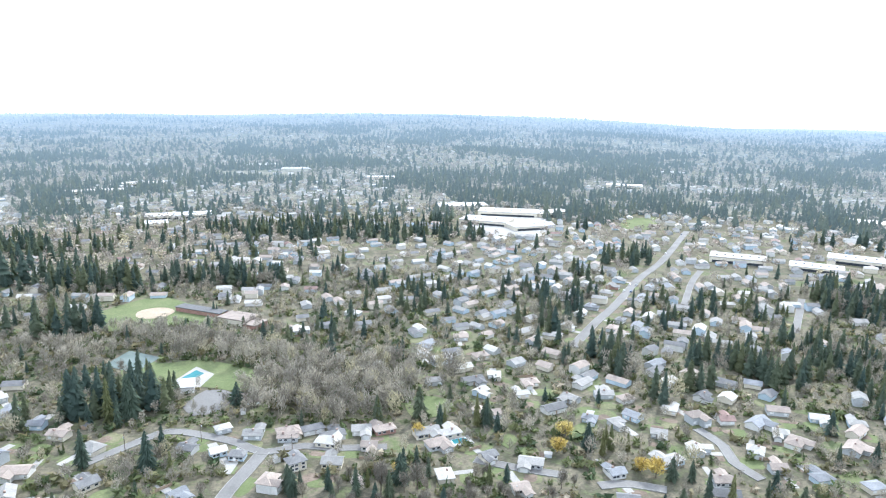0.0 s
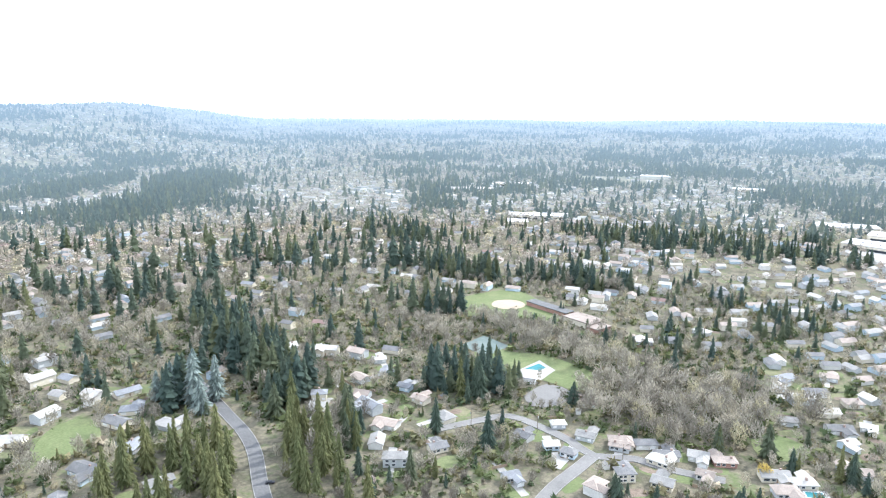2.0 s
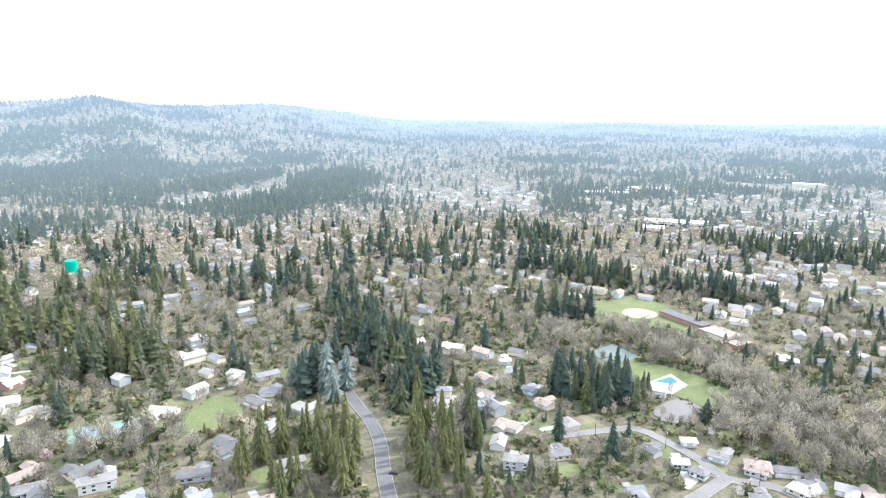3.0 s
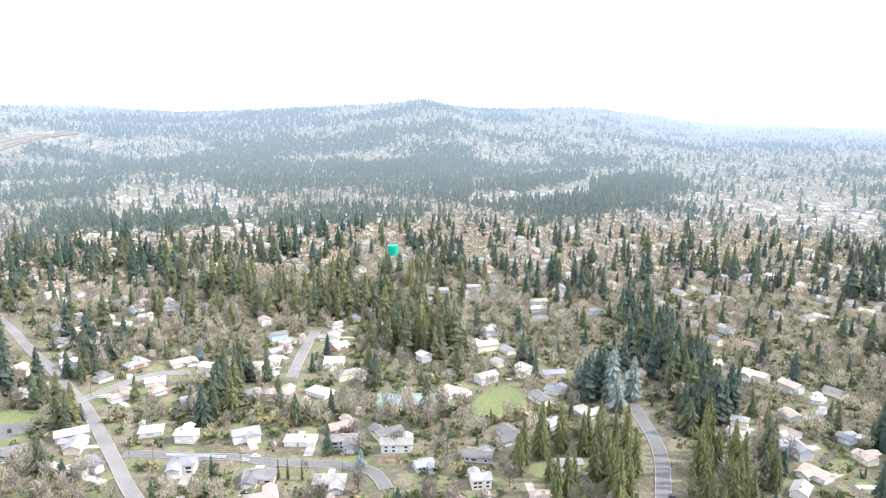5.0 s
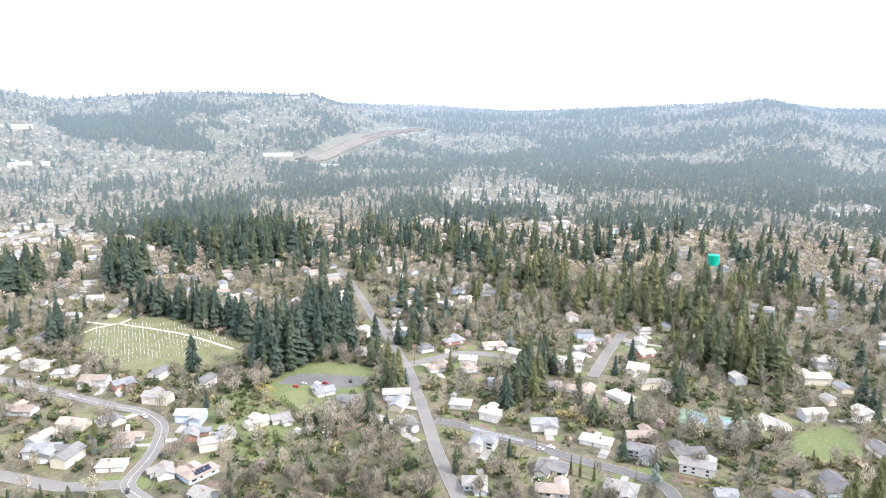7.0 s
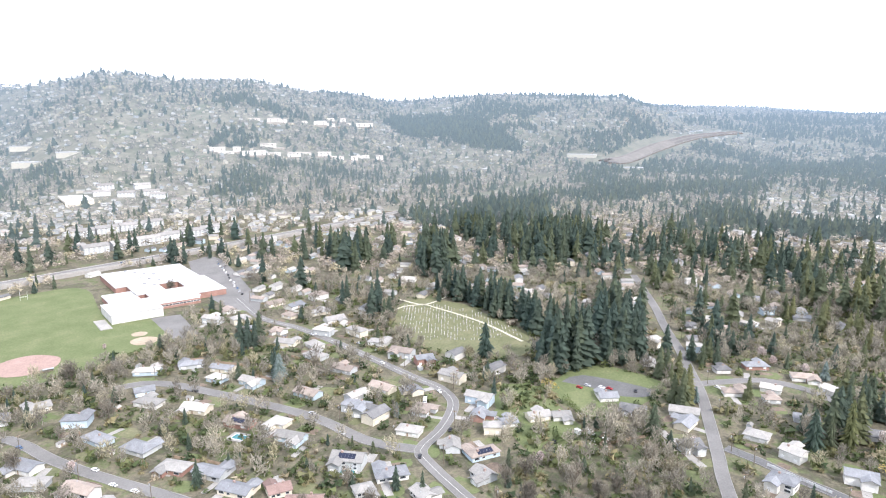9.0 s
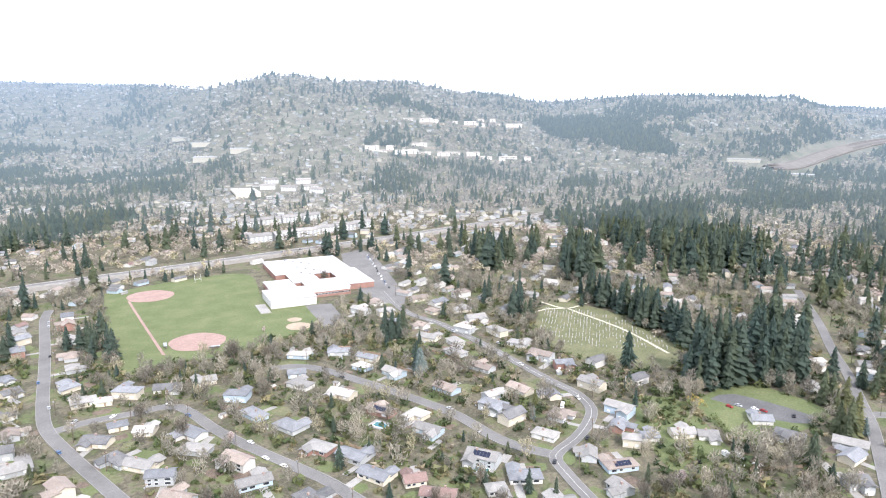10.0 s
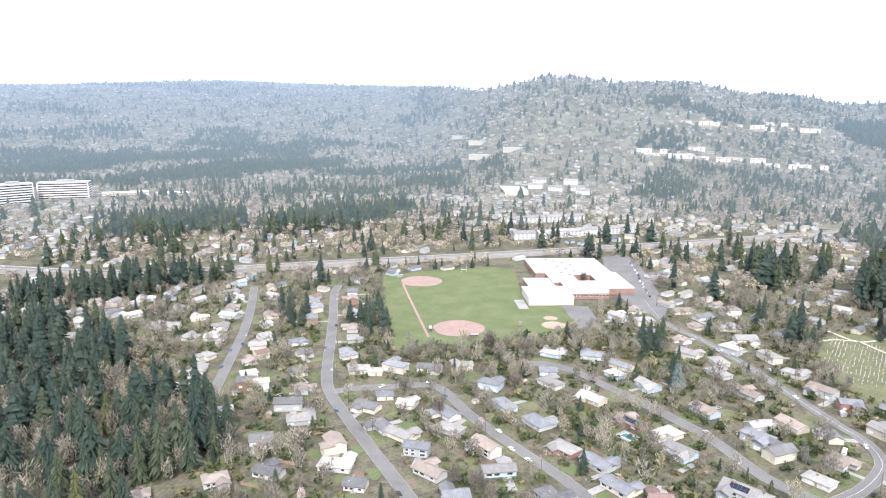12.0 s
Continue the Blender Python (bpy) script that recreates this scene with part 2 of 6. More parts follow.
def paint_haze(name, source):
    """Backdrop material of the far distance: painted haze, a pale blue glow mixed in smoothly from one kilometre
    outwards.
    """
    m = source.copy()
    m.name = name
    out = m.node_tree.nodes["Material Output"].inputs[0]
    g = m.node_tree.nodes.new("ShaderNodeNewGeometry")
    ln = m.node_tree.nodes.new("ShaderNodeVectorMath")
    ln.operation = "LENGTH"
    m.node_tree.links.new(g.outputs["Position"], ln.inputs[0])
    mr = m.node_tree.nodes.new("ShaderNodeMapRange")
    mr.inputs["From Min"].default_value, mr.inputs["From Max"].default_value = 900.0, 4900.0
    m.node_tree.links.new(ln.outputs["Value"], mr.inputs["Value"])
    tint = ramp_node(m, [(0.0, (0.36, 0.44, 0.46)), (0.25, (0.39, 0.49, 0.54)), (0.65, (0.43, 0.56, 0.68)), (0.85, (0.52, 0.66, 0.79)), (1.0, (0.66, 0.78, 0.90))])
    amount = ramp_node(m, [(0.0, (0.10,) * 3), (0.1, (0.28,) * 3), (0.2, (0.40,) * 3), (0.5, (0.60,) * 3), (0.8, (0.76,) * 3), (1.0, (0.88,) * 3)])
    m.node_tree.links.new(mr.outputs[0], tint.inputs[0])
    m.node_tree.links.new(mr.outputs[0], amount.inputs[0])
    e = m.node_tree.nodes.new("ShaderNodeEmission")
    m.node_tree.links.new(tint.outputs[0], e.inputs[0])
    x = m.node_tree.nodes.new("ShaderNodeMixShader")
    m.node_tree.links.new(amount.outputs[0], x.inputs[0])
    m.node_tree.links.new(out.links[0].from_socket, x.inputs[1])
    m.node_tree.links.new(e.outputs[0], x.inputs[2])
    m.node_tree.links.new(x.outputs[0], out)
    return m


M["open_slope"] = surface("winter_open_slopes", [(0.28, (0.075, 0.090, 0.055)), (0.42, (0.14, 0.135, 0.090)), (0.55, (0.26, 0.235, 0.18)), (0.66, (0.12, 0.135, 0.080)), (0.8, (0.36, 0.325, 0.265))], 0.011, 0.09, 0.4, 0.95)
# Far copies with haze painted in as a glow that grows with distance
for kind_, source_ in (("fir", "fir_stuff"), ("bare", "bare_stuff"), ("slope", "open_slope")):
    M[kind_ + "_far"] = paint_haze("backdrop_" + kind_, M[source_])
FAR_ROOF = [paint_haze("backdrop_roof_" + k, ROOF[k][1]) for k in "gnww"] + [paint_haze("backdrop_roof_white", M["membrane"])]
FAR_WALL = [paint_haze("backdrop_wall_" + w[0].replace(" ", "_"), w[1]) for w in WALL[:3]]


# ---------------------------------------------------------------- builders
def mesh_object(name, verts, faces, materials, parent=None, label=""):
    me = bpy.data.meshes.new(name)
    me.from_pydata([tuple(v) for v in verts], [], [tuple(f) for f in faces])
    for m in materials if isinstance(materials, (list, tuple)) else [materials]:
        me.materials.append(m)
    me.update()
    ob = new(name, me)
    ob.parent = parent
    if label:
        ob["label"] = label
    return ob


def part(name, bm, material, parent, label="", m=None):
    me = bpy.data.meshes.new(name)
    bm.to_mesh(me)
    bm.free()
    me.materials.append(material)
    ob = new(name, me)
    ob.parent = parent
    if m is not None:
        ob.matrix_basis = m
    if label:
        ob["label"] = label
    return ob


def shared(name, me, parent, m, label=""):
    ob = new(name, me)
    ob.parent, ob.matrix_basis = parent, m
    if label:
        ob["label"] = label
    return ob


def box(bm, x0, x1, y0, y1, z0, z1, bevel=0.0):
    r = bmesh.ops.create_cube(bm, size=1.0, matrix=Matrix.Translation(((x0 + x1) / 2, (y0 + y1) / 2, (z0 + z1) / 2)) @ Matrix.Diagonal((x1 - x0, y1 - y0, z1 - z0, 1)))
    if bevel:
        bmesh.ops.bevel(bm, geom=list({e for v in r["verts"] for e in v.link_edges}), offset=bevel, segments=1, affect="EDGES")
    return bm


def tube(bm, p, q, r0, r1, sides=6):
    p, q = Vector(p), Vector(q)
    turn = (q - p).to_track_quat("Z", "Y").to_matrix().to_4x4()
    bmesh.ops.create_cone(bm, cap_ends=True, segments=sides, radius1=r0, radius2=r1, depth=(q - p).length, matrix=Matrix.Translation((p + q) / 2) @ turn)


def box_mesh(name, size, material, bevel=0.0, floor=False):
    bm = bmesh.new()
    x, y, z = size
    box(bm, -x / 2, x / 2, -y / 2, y / 2, 0 if floor else -z / 2, z if floor else z / 2, bevel)
    me = bpy.data.meshes.new(name)
    bm.to_mesh(me)
    bm.free()
    me.materials.append(material)
    return me


# ---------------------------------------------------------------- terrain
SKY_AZ = [-60, -31, -22, -10, 0, 17, 30, 44, 53, 61, 65, 72, 84, 91, 98, 101, 111, 119, 122, 126, 131, 136, 141, 145, 151, 166, 180, 215]
SKY_EL = [-2.2, -2.2, -2.3, -1.8, -1.6, -1.7, -1.6, -1.6, -0.2, -0.4, 0.3, -0.2, -0.7, -0.2, -0.1, 0.5, 0.7, 0.1, 0.8, 0.9, 1.8, 1.7, 2.3, 1.3, 1.3, 1.6, 1.1, 0.5]
RIDGE = [4600, 4600, 4600, 4500, 4200, 4500, 4600, 4400, 3700, 3600, 3300, 3400, 3600, 3800, 3200, 2900, 2900, 3000, 2900, 2700, 2600, 2600, 2600, 2800, 4000, 4300, 4300, 4400]


def height(x, y):
    """Ground height: level near by, rolling and rising to the ridges."""
    x, y = np.asarray(x, float), np.asarray(y, float)
    r = np.hypot(x, y) + 1e-6
    az = (np.degrees(np.arctan2(-x, y)) + 90) % 360 - 90
    az = az + 1.2 * np.sin(r / 310.0)
    el, rr = np.interp(az, SKY_AZ, SKY_EL), np.interp(az, SKY_AZ, RIDGE)
    top = EYE + rr * np.tan(np.radians(el)) - 13
    start = np.maximum(1150, 0.5 * rr)
    s = np.clip((r - start) / (rr - start), 0, 1.25)
    rise = np.where(s < 1, s * s * (3 - 2 * s), 1 - (s - 1) * 0.5)
    roll = 9 * np.sin(x * 0.0041 + 1.3) * np.sin(y * 0.0037 + 0.4) + 5 * np.sin(x * 0.0093 + y * 0.007)
    return top * rise + roll * np.clip((r - 1150) / 900, 0, 1) * (1 - 0.7 * np.clip(s, 0, 1))


def hz(x, y):
    return float(height(x, y))


def ground_sheet():
    az = np.radians(np.arange(0, 360, 1.0))
    rad = np.concatenate([[8, 60, 120, 180], np.geomspace(220, 4930, 72)])
    xs, ys = np.outer(rad, -np.sin(az)), np.outer(rad, np.cos(az))
    zs = height(xs, ys)
    verts = np.stack([xs, ys, zs], 2).reshape(-1, 3).tolist()
    n, k = len(az), len(rad)
    faces = [(i * n + j, i * n + (j + 1) % n, (i + 1) * n + (j + 1) % n, (i + 1) * n + j) for i in range(k - 1) for j in range(n)]
    verts.append((0, 0, 0))
    faces += [(len(verts) - 1, (j + 1) % n, j) for j in range(n)]
    faces = [f[::-1] for f in faces]
    ob = mesh_object("ground", verts, faces, M["ground"])
    for p in ob.data.polygons:
        p.use_smooth = True
    tagged(ob, "suburban ground of winter grass, bare soil and gardens", "ground", kind="structure")


ground_sheet()

# Cells of 4 m that trees and scattered houses must leave free
CELL, HALF = 4.0, 1600
taken = np.zeros((int(2 * HALF / CELL),) * 2, bool)


def take(x, y, r):
    i0, i1, j0, j1 = (int((v + HALF) / CELL) for v in (x - r, x + r, y - r, y + r))
    if i1 >= 0 and j1 >= 0:
        taken[max(i0, 0):i1 + 1, max(j0, 0):j1 + 1] = True


def is_free(x, y):
    i, j = int((x + HALF) / CELL), int((y + HALF) / CELL)
    return not (0 <= i < taken.shape[0] and 0 <= j < taken.shape[1]) or not taken[i, j]


def take_polygon(pts):
    px, py = np.array(pts, float).T
    c = (np.arange(taken.shape[0]) + 0.5) * CELL - HALF
    gx, gy = np.meshgrid(c, c, indexing="ij")
    inside = np.zeros(taken.shape, bool)
    for a in range(len(px)):
        b = (a + 1) % len(px)
        cross = (py[a] > gy) != (py[b] > gy)
        inside ^= cross & (gx < (px[b] - px[a]) * (gy - py[a]) / (py[b] - py[a] + 1e-9) + px[a])
    taken[:] |= inside


layers = {"n": 0}


def next_layer():
    """A few millimetres more for each new flat surface, so that none share a plane."""
    layers["n"] += 1
    return layers["n"] * 0.006


def smooth_line(pts, step=6.0):
    """A Catmull-Rom line through the points, sampled every few metres."""
    p = [Vector((*q, 0)) for q in pts]
    p = [2 * p[0] - p[1]] + p + [2 * p[-1] - p[-2]]
    out = []
    for i in range(1, len(p) - 2):
        n = max(2, int((p[i + 1] - p[i]).length / step))
        for k in range(n):
            t = k / n
            a, b, c, d = p[i - 1:i + 3]
            out.append(0.5 * (2 * b + (c - a) * t + (2 * a - 5 * b + 4 * c - d) * t * t + (3 * b - a - 3 * c + d) * t ** 3))
    return out + [p[-2]]


def strip(line, offset, width, z, thick=0.0):
    """Vertices and faces of a band along a line; with thickness, a kerb-like bar."""
    verts, faces = [], []
    for i, p in enumerate(line):
        d = (line[min(i + 1, len(line) - 1)] - line[max(i - 1, 0)]).normalized()
        s = Vector((d.y, -d.x, 0))
        for o in (offset - width / 2, offset + width / 2):
            q = p + s * o
            g = hz(q.x, q.y)
            verts.append((q.x, q.y, g + z))
            if thick:
                verts.append((q.x, q.y, g + z - thick))
    k = 4 if thick else 2
    for i in range(len(line) - 1):
        a, b = i * k, (i + 1) * k
        if thick:
            faces += [(a, a + 2, b + 2, b), (a + 1, a, b, b + 1), (a + 2, a + 3, b + 3, b + 2)]
        else:
            faces.append((a, a + 1, b + 1, b))
    return verts, faces


def road(name, pts, width, label, material="asphalt", kerb=True, centre=False, edge=0.0):
    line = smooth_line(pts)
    up = 0.30 + next_layer()
    ob = mesh_object(name, *strip(line, 0, width, up), M[material])
    tagged(ob, label, "road", kind="structure")
    for p in line:
        take(p.x, p.y, width / 2 + 3)
    if kerb:
        for side in (-1, 1):
            mesh_object("kerb", *strip(line, side * (width / 2 + 0.15), 0.32, up + 0.12, 0.5), M["kerb"], ob)
    if centre:
        mesh_object("centre_line", *strip(line, 0, 0.16, up + 0.02), M["line"], ob)
    if edge:
        for side in (-1, 1):
            mesh_object("edge_line", *strip(line, side * edge, 0.22, up + 0.02), M["line"], ob)
    return ob, line


def patch(name, pts, material, label, category, z=0.06, keep=True, kind="structure", parent=None):
    """A level patch of ground with a slightly softened outline."""
    line = smooth_line(pts + [pts[0]], 8)[:-1]
    z += next_layer()
    verts = [(p.x, p.y, hz(p.x, p.y) + z) for p in line]
    ob = mesh_object(name, verts, [tuple(range(len(verts)))], M[material], parent)
    if ob.data.polygons[0].normal.z < 0:
        ob.data.flip_normals()
    if parent is None:
        tagged(ob, label, category, kind=kind)
    elif label:
        ob["label"] = label
    if keep:
        take_polygon(pts)
    return ob


def sharp_patch(name, pts, material, label, category, z=0.08, parent=None):
    z += next_layer()
    ob = mesh_object(name, [(x, y, z) for x, y in pts], [tuple(range(len(pts)))], M[material], parent)
    if ob.data.polygons[0].normal.z < 0:
        ob.data.flip_normals()
    if parent is None:
        tagged(ob, label, category, kind="structure")
    take_polygon(pts)
    return ob


def disc(name, x, y, r, material, parent, z=0.1, label=""):
    z += 0.15 + next_layer()
    verts = [(x + r * (1 + 0.03 * math.sin(5 * a)) * math.cos(a), y + r * math.sin(a), z) for a in (k * math.tau / 32 for k in range(32))]
    return mesh_object(name, verts, [tuple(range(32))], M[material], parent, label)


# ---------------------------------------------------------------- roads
main_road, main_line = road("main_road", [(-262, 14), (-300, 4), (-338, -5), (-362, -9), (-400, -16), (-441, -24), (-470, -32), (-520, -46), (-567, -62), (-626, -79), (-677, -96), (-738, -117)], 6.4, "grey asphalt through road with white edge lines")
bend_road, bend_line = road("bend_road", [(-490, -438), (-451, -378), (-442, -334), (-424, -283), (-404, -236), (-389, -201), (-381, -179), (-366, -162), (-347, -155), (-325, -152), (-302, -152), (-289, -139), (-272, -115), (-255, -90)], 6.6, "grey asphalt street that bends sharply", centre=True)
street_a, line_a = road("street_a", [(-302, -152), (-299, -182), (-310, -223), (-313, -264), (-313, -307), (-312, -336), (-305, -356), (-291, -365)], 7.4, "wide grey residential street")
street_c, line_c = road("street_c", [(-206, -180), (-211, -214), (-213, -232), (-212, -276), (-213, -316), (-218, -351), (-215, -366), (-195, -375), (-175, -384), (-155, -388)], 6.6, "grey residential street with parked cars")
street_d, line_d = road("street_d", [(-134, -215), (-140, -256), (-145, -305), (-150, -353), (-156, -393), (-170, -429), (-195, -483), (-219, -536), (-248, -602), (-264, -629)], 7.0, "long straight grey residential street")
street_e, line_e = road("street_e", [(-87, -414), (-110, -464), (-135, -518), (-157, -572), (-175, -622), (-189, -665)], 6.6, "grey residential street")
lane_f, line_f = road("lane_f", [(-372, -6), (-364, 11), (-353, 28), (-344, 46), (-331, 62), (-320, 81), (-311, 96), (-299, 106), (-282, 106)], 6.5, "narrow dark asphalt lane", "old_asphalt")
curve_g, line_g = road("curve_g", [(-190, 196), (-219, 219), (-245, 242), (-266, 256), (-291, 268), (-320, 282), (-349, 295), (-374, 303)], 7.0, "dark curving road under tall trees", "old_asphalt")
street_h, line_h = road("street_h", [(-177, 309), (-161, 331), (-147, 346), (-124, 341), (-106, 334), (-91, 325), (-71, 332), (-54, 330), (-28, 332)], 5.4, "pale grey residential street", "asphalt")
branch_h, line_hb = road("branch_h", [(-91, 325), (-94, 308), (-98, 288), (-100, 262)], 6.6, "pale grey side street", "asphalt")
avenue_i, line_i = road("avenue_i", [(96, 483), (122, 535), (153, 590), (197, 678), (242, 753), (296, 861), (333, 937)], 7.0, "straight wide grey avenue")
street_j, line_j = road("street_j", [(142, 356), (149, 337), (148, 320), (155, 304)], 5.4, "short grey side street")
close_k, line_k = road("close_k", [(-437, 98), (-474, 114), (-503, 128), (-526, 140)], 7, "grey dead-end street", "asphalt")
drive_m, line_m = road("drive_m", [(-454, -30), (-468, -11), (-481, 13), (-475, 38), (-462, 53)], 7, "curved grey lane off the main road")
street_l, line_l = road("street_l", [(17, 320), (39, 312), (60, 306)], 5.4, "short grey street", "asphalt")
street_n, line_n = road("street_n", [(75, 297), (89, 299), (106, 294)], 5.4, "short grey street")
street_o, line_o = road("street_o", [(214, 592), (248, 670), (273, 716)], 5.4, "pale residential street", "asphalt")
street_p, line_p = road("street_p", [(277, 520), (310, 579), (329, 614)], 5.4, "pale residential street", "asphalt")
highway, line_hw = road("highway", [(160, -960), (57, -899), (-51, -808), (-145, -763), (-303, -719), (-500, -663), (-732, -603), (-880, -572), (-1245, -499), (-1613, -459), (-2170, -419), (-3000, -360)], 30, "pale concrete highway of several lanes", "concrete", kerb=False, edge=13.5)
mesh_object("median_barrier", *strip(line_hw, 0, 0.8, 1.4, 1.2), M["concrete"], highway)
for off in (-7, 7):
    mesh_object("lane", *strip(line_hw, off, 9.5, 0.62), M["asphalt"], highway)
mesh_object("noise_wall", *strip(line_hw, 18, 0.8, 4.2, 4.3), M["concrete"], highway, "pale concrete noise wall")

# ---------------------------------------------------------------- fields, courts, lots
field = patch("school_field", [(-320, -643), (-411, -628), (-452, -595), (-398, -499), (-419, -454), (-375, -402), (-332, -410), (-282, -414), (-253, -433), (-224, -436), (-258, -519)], "grass", "mown green school sports field", "sports field")
disc("infield", -343, -601, 21, "infield", field)
disc("infield", -294, -454, 21, "infield", field)
disc("small_infield", -366, -421, 10, "sand", field, 0.1, "tan dirt infield")
disc("small_infield", -376, -437, 6, "sand", field, 0.12, "tan dirt infield")
mesh_object("warning_path", *strip(smooth_line([(-321, -600), (-301, -549), (-262, -448)]), 0, 2.2, 0.42), M["infield"], field)
cemetery = patch("cemetery", [(-536, -290), (-563, -281), (-560, -235), (-544, -212), (-507, -159), (-458, -147), (-437, -181), (-440, -209), (-464, -256)], "dry_grass", "cemetery lawn with rows of small headstones", "cemetery")
for pts in ([(-549, -297), (-545, -269), (-582, -261)], [(-545, -269), (-520, -207), (-487, -157)], [(-545, -269), (-531, -283), (-505, -287)]):
    mesh_object("gravel_path", *strip(smooth_line(pts), 0, 2.4, 0.42), M["gravel_path"], cemetery)
lot_lawn = patch("lot_lawn", [(-409, -116), (-462, -101), (-450, -49), (-420, -51), (-376, -74), (-386, -92)], "grass", "mown lawn round a car park", "lawn")
patch("car_park", [(-423, -109), (-440, -99), (-435, -53), (-422, -54), (-416, -69), (-421, -87)], "old_asphalt", "dark asphalt car park with a few cars", "car park", 0.1)
patch("garden_lawn", [(-399, -149), (-408, -134), (-407, -119), (-366, -83), (-353, -68), (-314, -78), (-330, -106), (-362, -131)], "grass", "large uneven garden lawn", "lawn", keep=False)
patch("school_car_park", [(-586, -592), (-615, -574), (-486, -407), (-461, -412), (-496, -488)], "asphalt", "grey asphalt school car park", "car park", 0.09)
sharp_patch("play_court", [(-410, -462), (-429, -447), (-396, -395), (-376, -400)], "asphalt", "grey playground court with red marks", "court", 0.11)
ball_field = patch("ball_field", [(-286, 551), (-259, 597), (-232, 588), (-176, 536), (-222, 514), (-260, 507)], "grass", "green ball field", "sports field")
disc("infield", -238, 551, 15, "sand", ball_field, 0.1, "tan dirt infield")
sharp_patch("park_courts", [(-226, 438), (-221, 465), (-194, 453), (-201, 425)], "court_grey", "grey-green tennis courts in a park", "tennis court", 0.12)
patch("park_lawn", [(-222, 464), (-189, 442), (-167, 450), (-118, 429), (-114, 398), (-141, 403), (-171, 410), (-205, 419)], "grass", "green park lawn", "lawn")
pool_deck = sharp_patch("pool_deck", [(-170, 412), (-164, 437), (-148, 425), (-151, 396)], "concrete", "pale concrete deck of a public pool", "pool deck", 0.14)
sharp_patch("pool_water", [(-167, 417), (-162, 431), (-155, 426), (-159, 412)], "water", "", "", 0.17, pool_deck)
patch("park_car_park", [(-151, 376), (-145, 400), (-125, 395), (-129, 371), (-141, 365)], "asphalt", "grey asphalt park car park", "car park", 0.09)
tennis = sharp_patch("tennis_court", [(-389, 141), (-372, 176), (-354, 169), (-371, 133)], "court_green", "green tennis court with a blue playing area", "tennis court", 0.1)
sharp_patch("playing_area", [(-383, 145), (-371, 169), (-360, 164), (-372, 140)], "court_blue", "", "", 0.13, tennis)
patch("house_lawn", [(-342, 178), (-364, 209), (-356, 226), (-326, 211), (-328, 189)], "grass", "bright green house lawn", "lawn")
patch("house_lawn", [(-22, 384), (-14, 396), (6, 389), (3, 370), (-16, 366)], "grass", "green lawn among trees", "lawn")
patch("house_lawn", [(29, 341), (37, 348), (41, 341), (35, 332)], "grass", "small green lawn", "lawn")
patch("house_lawn", [(68, 351), (83, 365), (87, 355), (72, 338)], "grass", "green lawn", "lawn")
patch("house_lawn", [(205, 365), (228, 372), (220, 358), (206, 354)], "grass", "green lawn", "lawn")
patch("far_field", [(264, 1020), (323, 1048), (292, 955), (252, 953)], "grass", "distant green playing field", "sports field")
patch("shopping_car_park", [(38, 1029), (120, 1086), (159, 990), (121, 886), (50, 920)], "concrete", "pale shopping centre car park", "car park")
patch("house_lawn", [(-378, -129), (-370, -112), (-352, -118), (-362, -134)], "grass", "green back garden lawn", "lawn", keep=False)

patch("far_meadow", [(-601, 1665), (-490, 1751), (-315, 1652), (-315, 1459), (-464, 1482)], "dry_grass", "distant pale open meadow", "meadow")
patch("far_meadow", [(128, 1360), (190, 1440), (248, 1423), (220, 1350)], "dry_grass", "distant pale open meadow", "meadow")
highway_ramp, line_ramp = road("highway_ramp", [(-1780, -372), (-1855, -336), (-2095, -290), (-2400, -205), (-2700, -95)], 34, "wide pale highway ramps on a slope", "asphalt", kerb=False, edge=15)
for off in (-9, 9):
    mesh_object("lane", *strip(line_ramp, off, 11, 0.75), M["old_asphalt"], highway_ramp)
highway_ramp.location.z = 4.5
mesh_object("embankment", *strip(line_ramp, 0, 33, 0.1, 5.5), M["asphalt"], highway_ramp, "grey bank under the ramps")
tree_taken = taken.copy()
take_polygon([(-323, 464), (-301, 564), (-188, 555), (-108, 510), (-35, 519), (-22, 387), (-94, 386), (-150, 353), (-188, 341), (-258, 439)])
PARK_WOOD = [(-323, 464), (-301, 564), (-188, 555), (-108, 510), (-35, 519), (-22, 387), (-94, 386), (-150, 353), (-188, 341), (-258, 439)]
# ---------------------------------------------------------------- houses: x, y, heading, length, roof
H_STREET_A = [
    (-208, -400, 121, 20, 'b'), (-228, -388, 137, 18, 'd'), (-249, -380, 158, 15, 'g'), (-319, -367, 121, 18, 'w'), (-341, -349, 135, 20, 'b'),
    (-345, -324, 99, 23, 'b'), (-283, -326, 97, 26, 'g'), (-289, -294, 99, 27, 'w'), (-246, -342, 121, 15, 'b'), (-237, -314, 85, 27, 'b'),
    (-239, -286, 90, 21, 'b'), (-232, -254, 99, 16, 'g'), (-236, -234, 95, 20, 'b'), (-201, -322, 94, 24, 'b'), (-192, -304, 117, 16, 'g'),
    (-196, -275, 94, 26, 'n'), (-187, -345, 128, 11, 'w')]
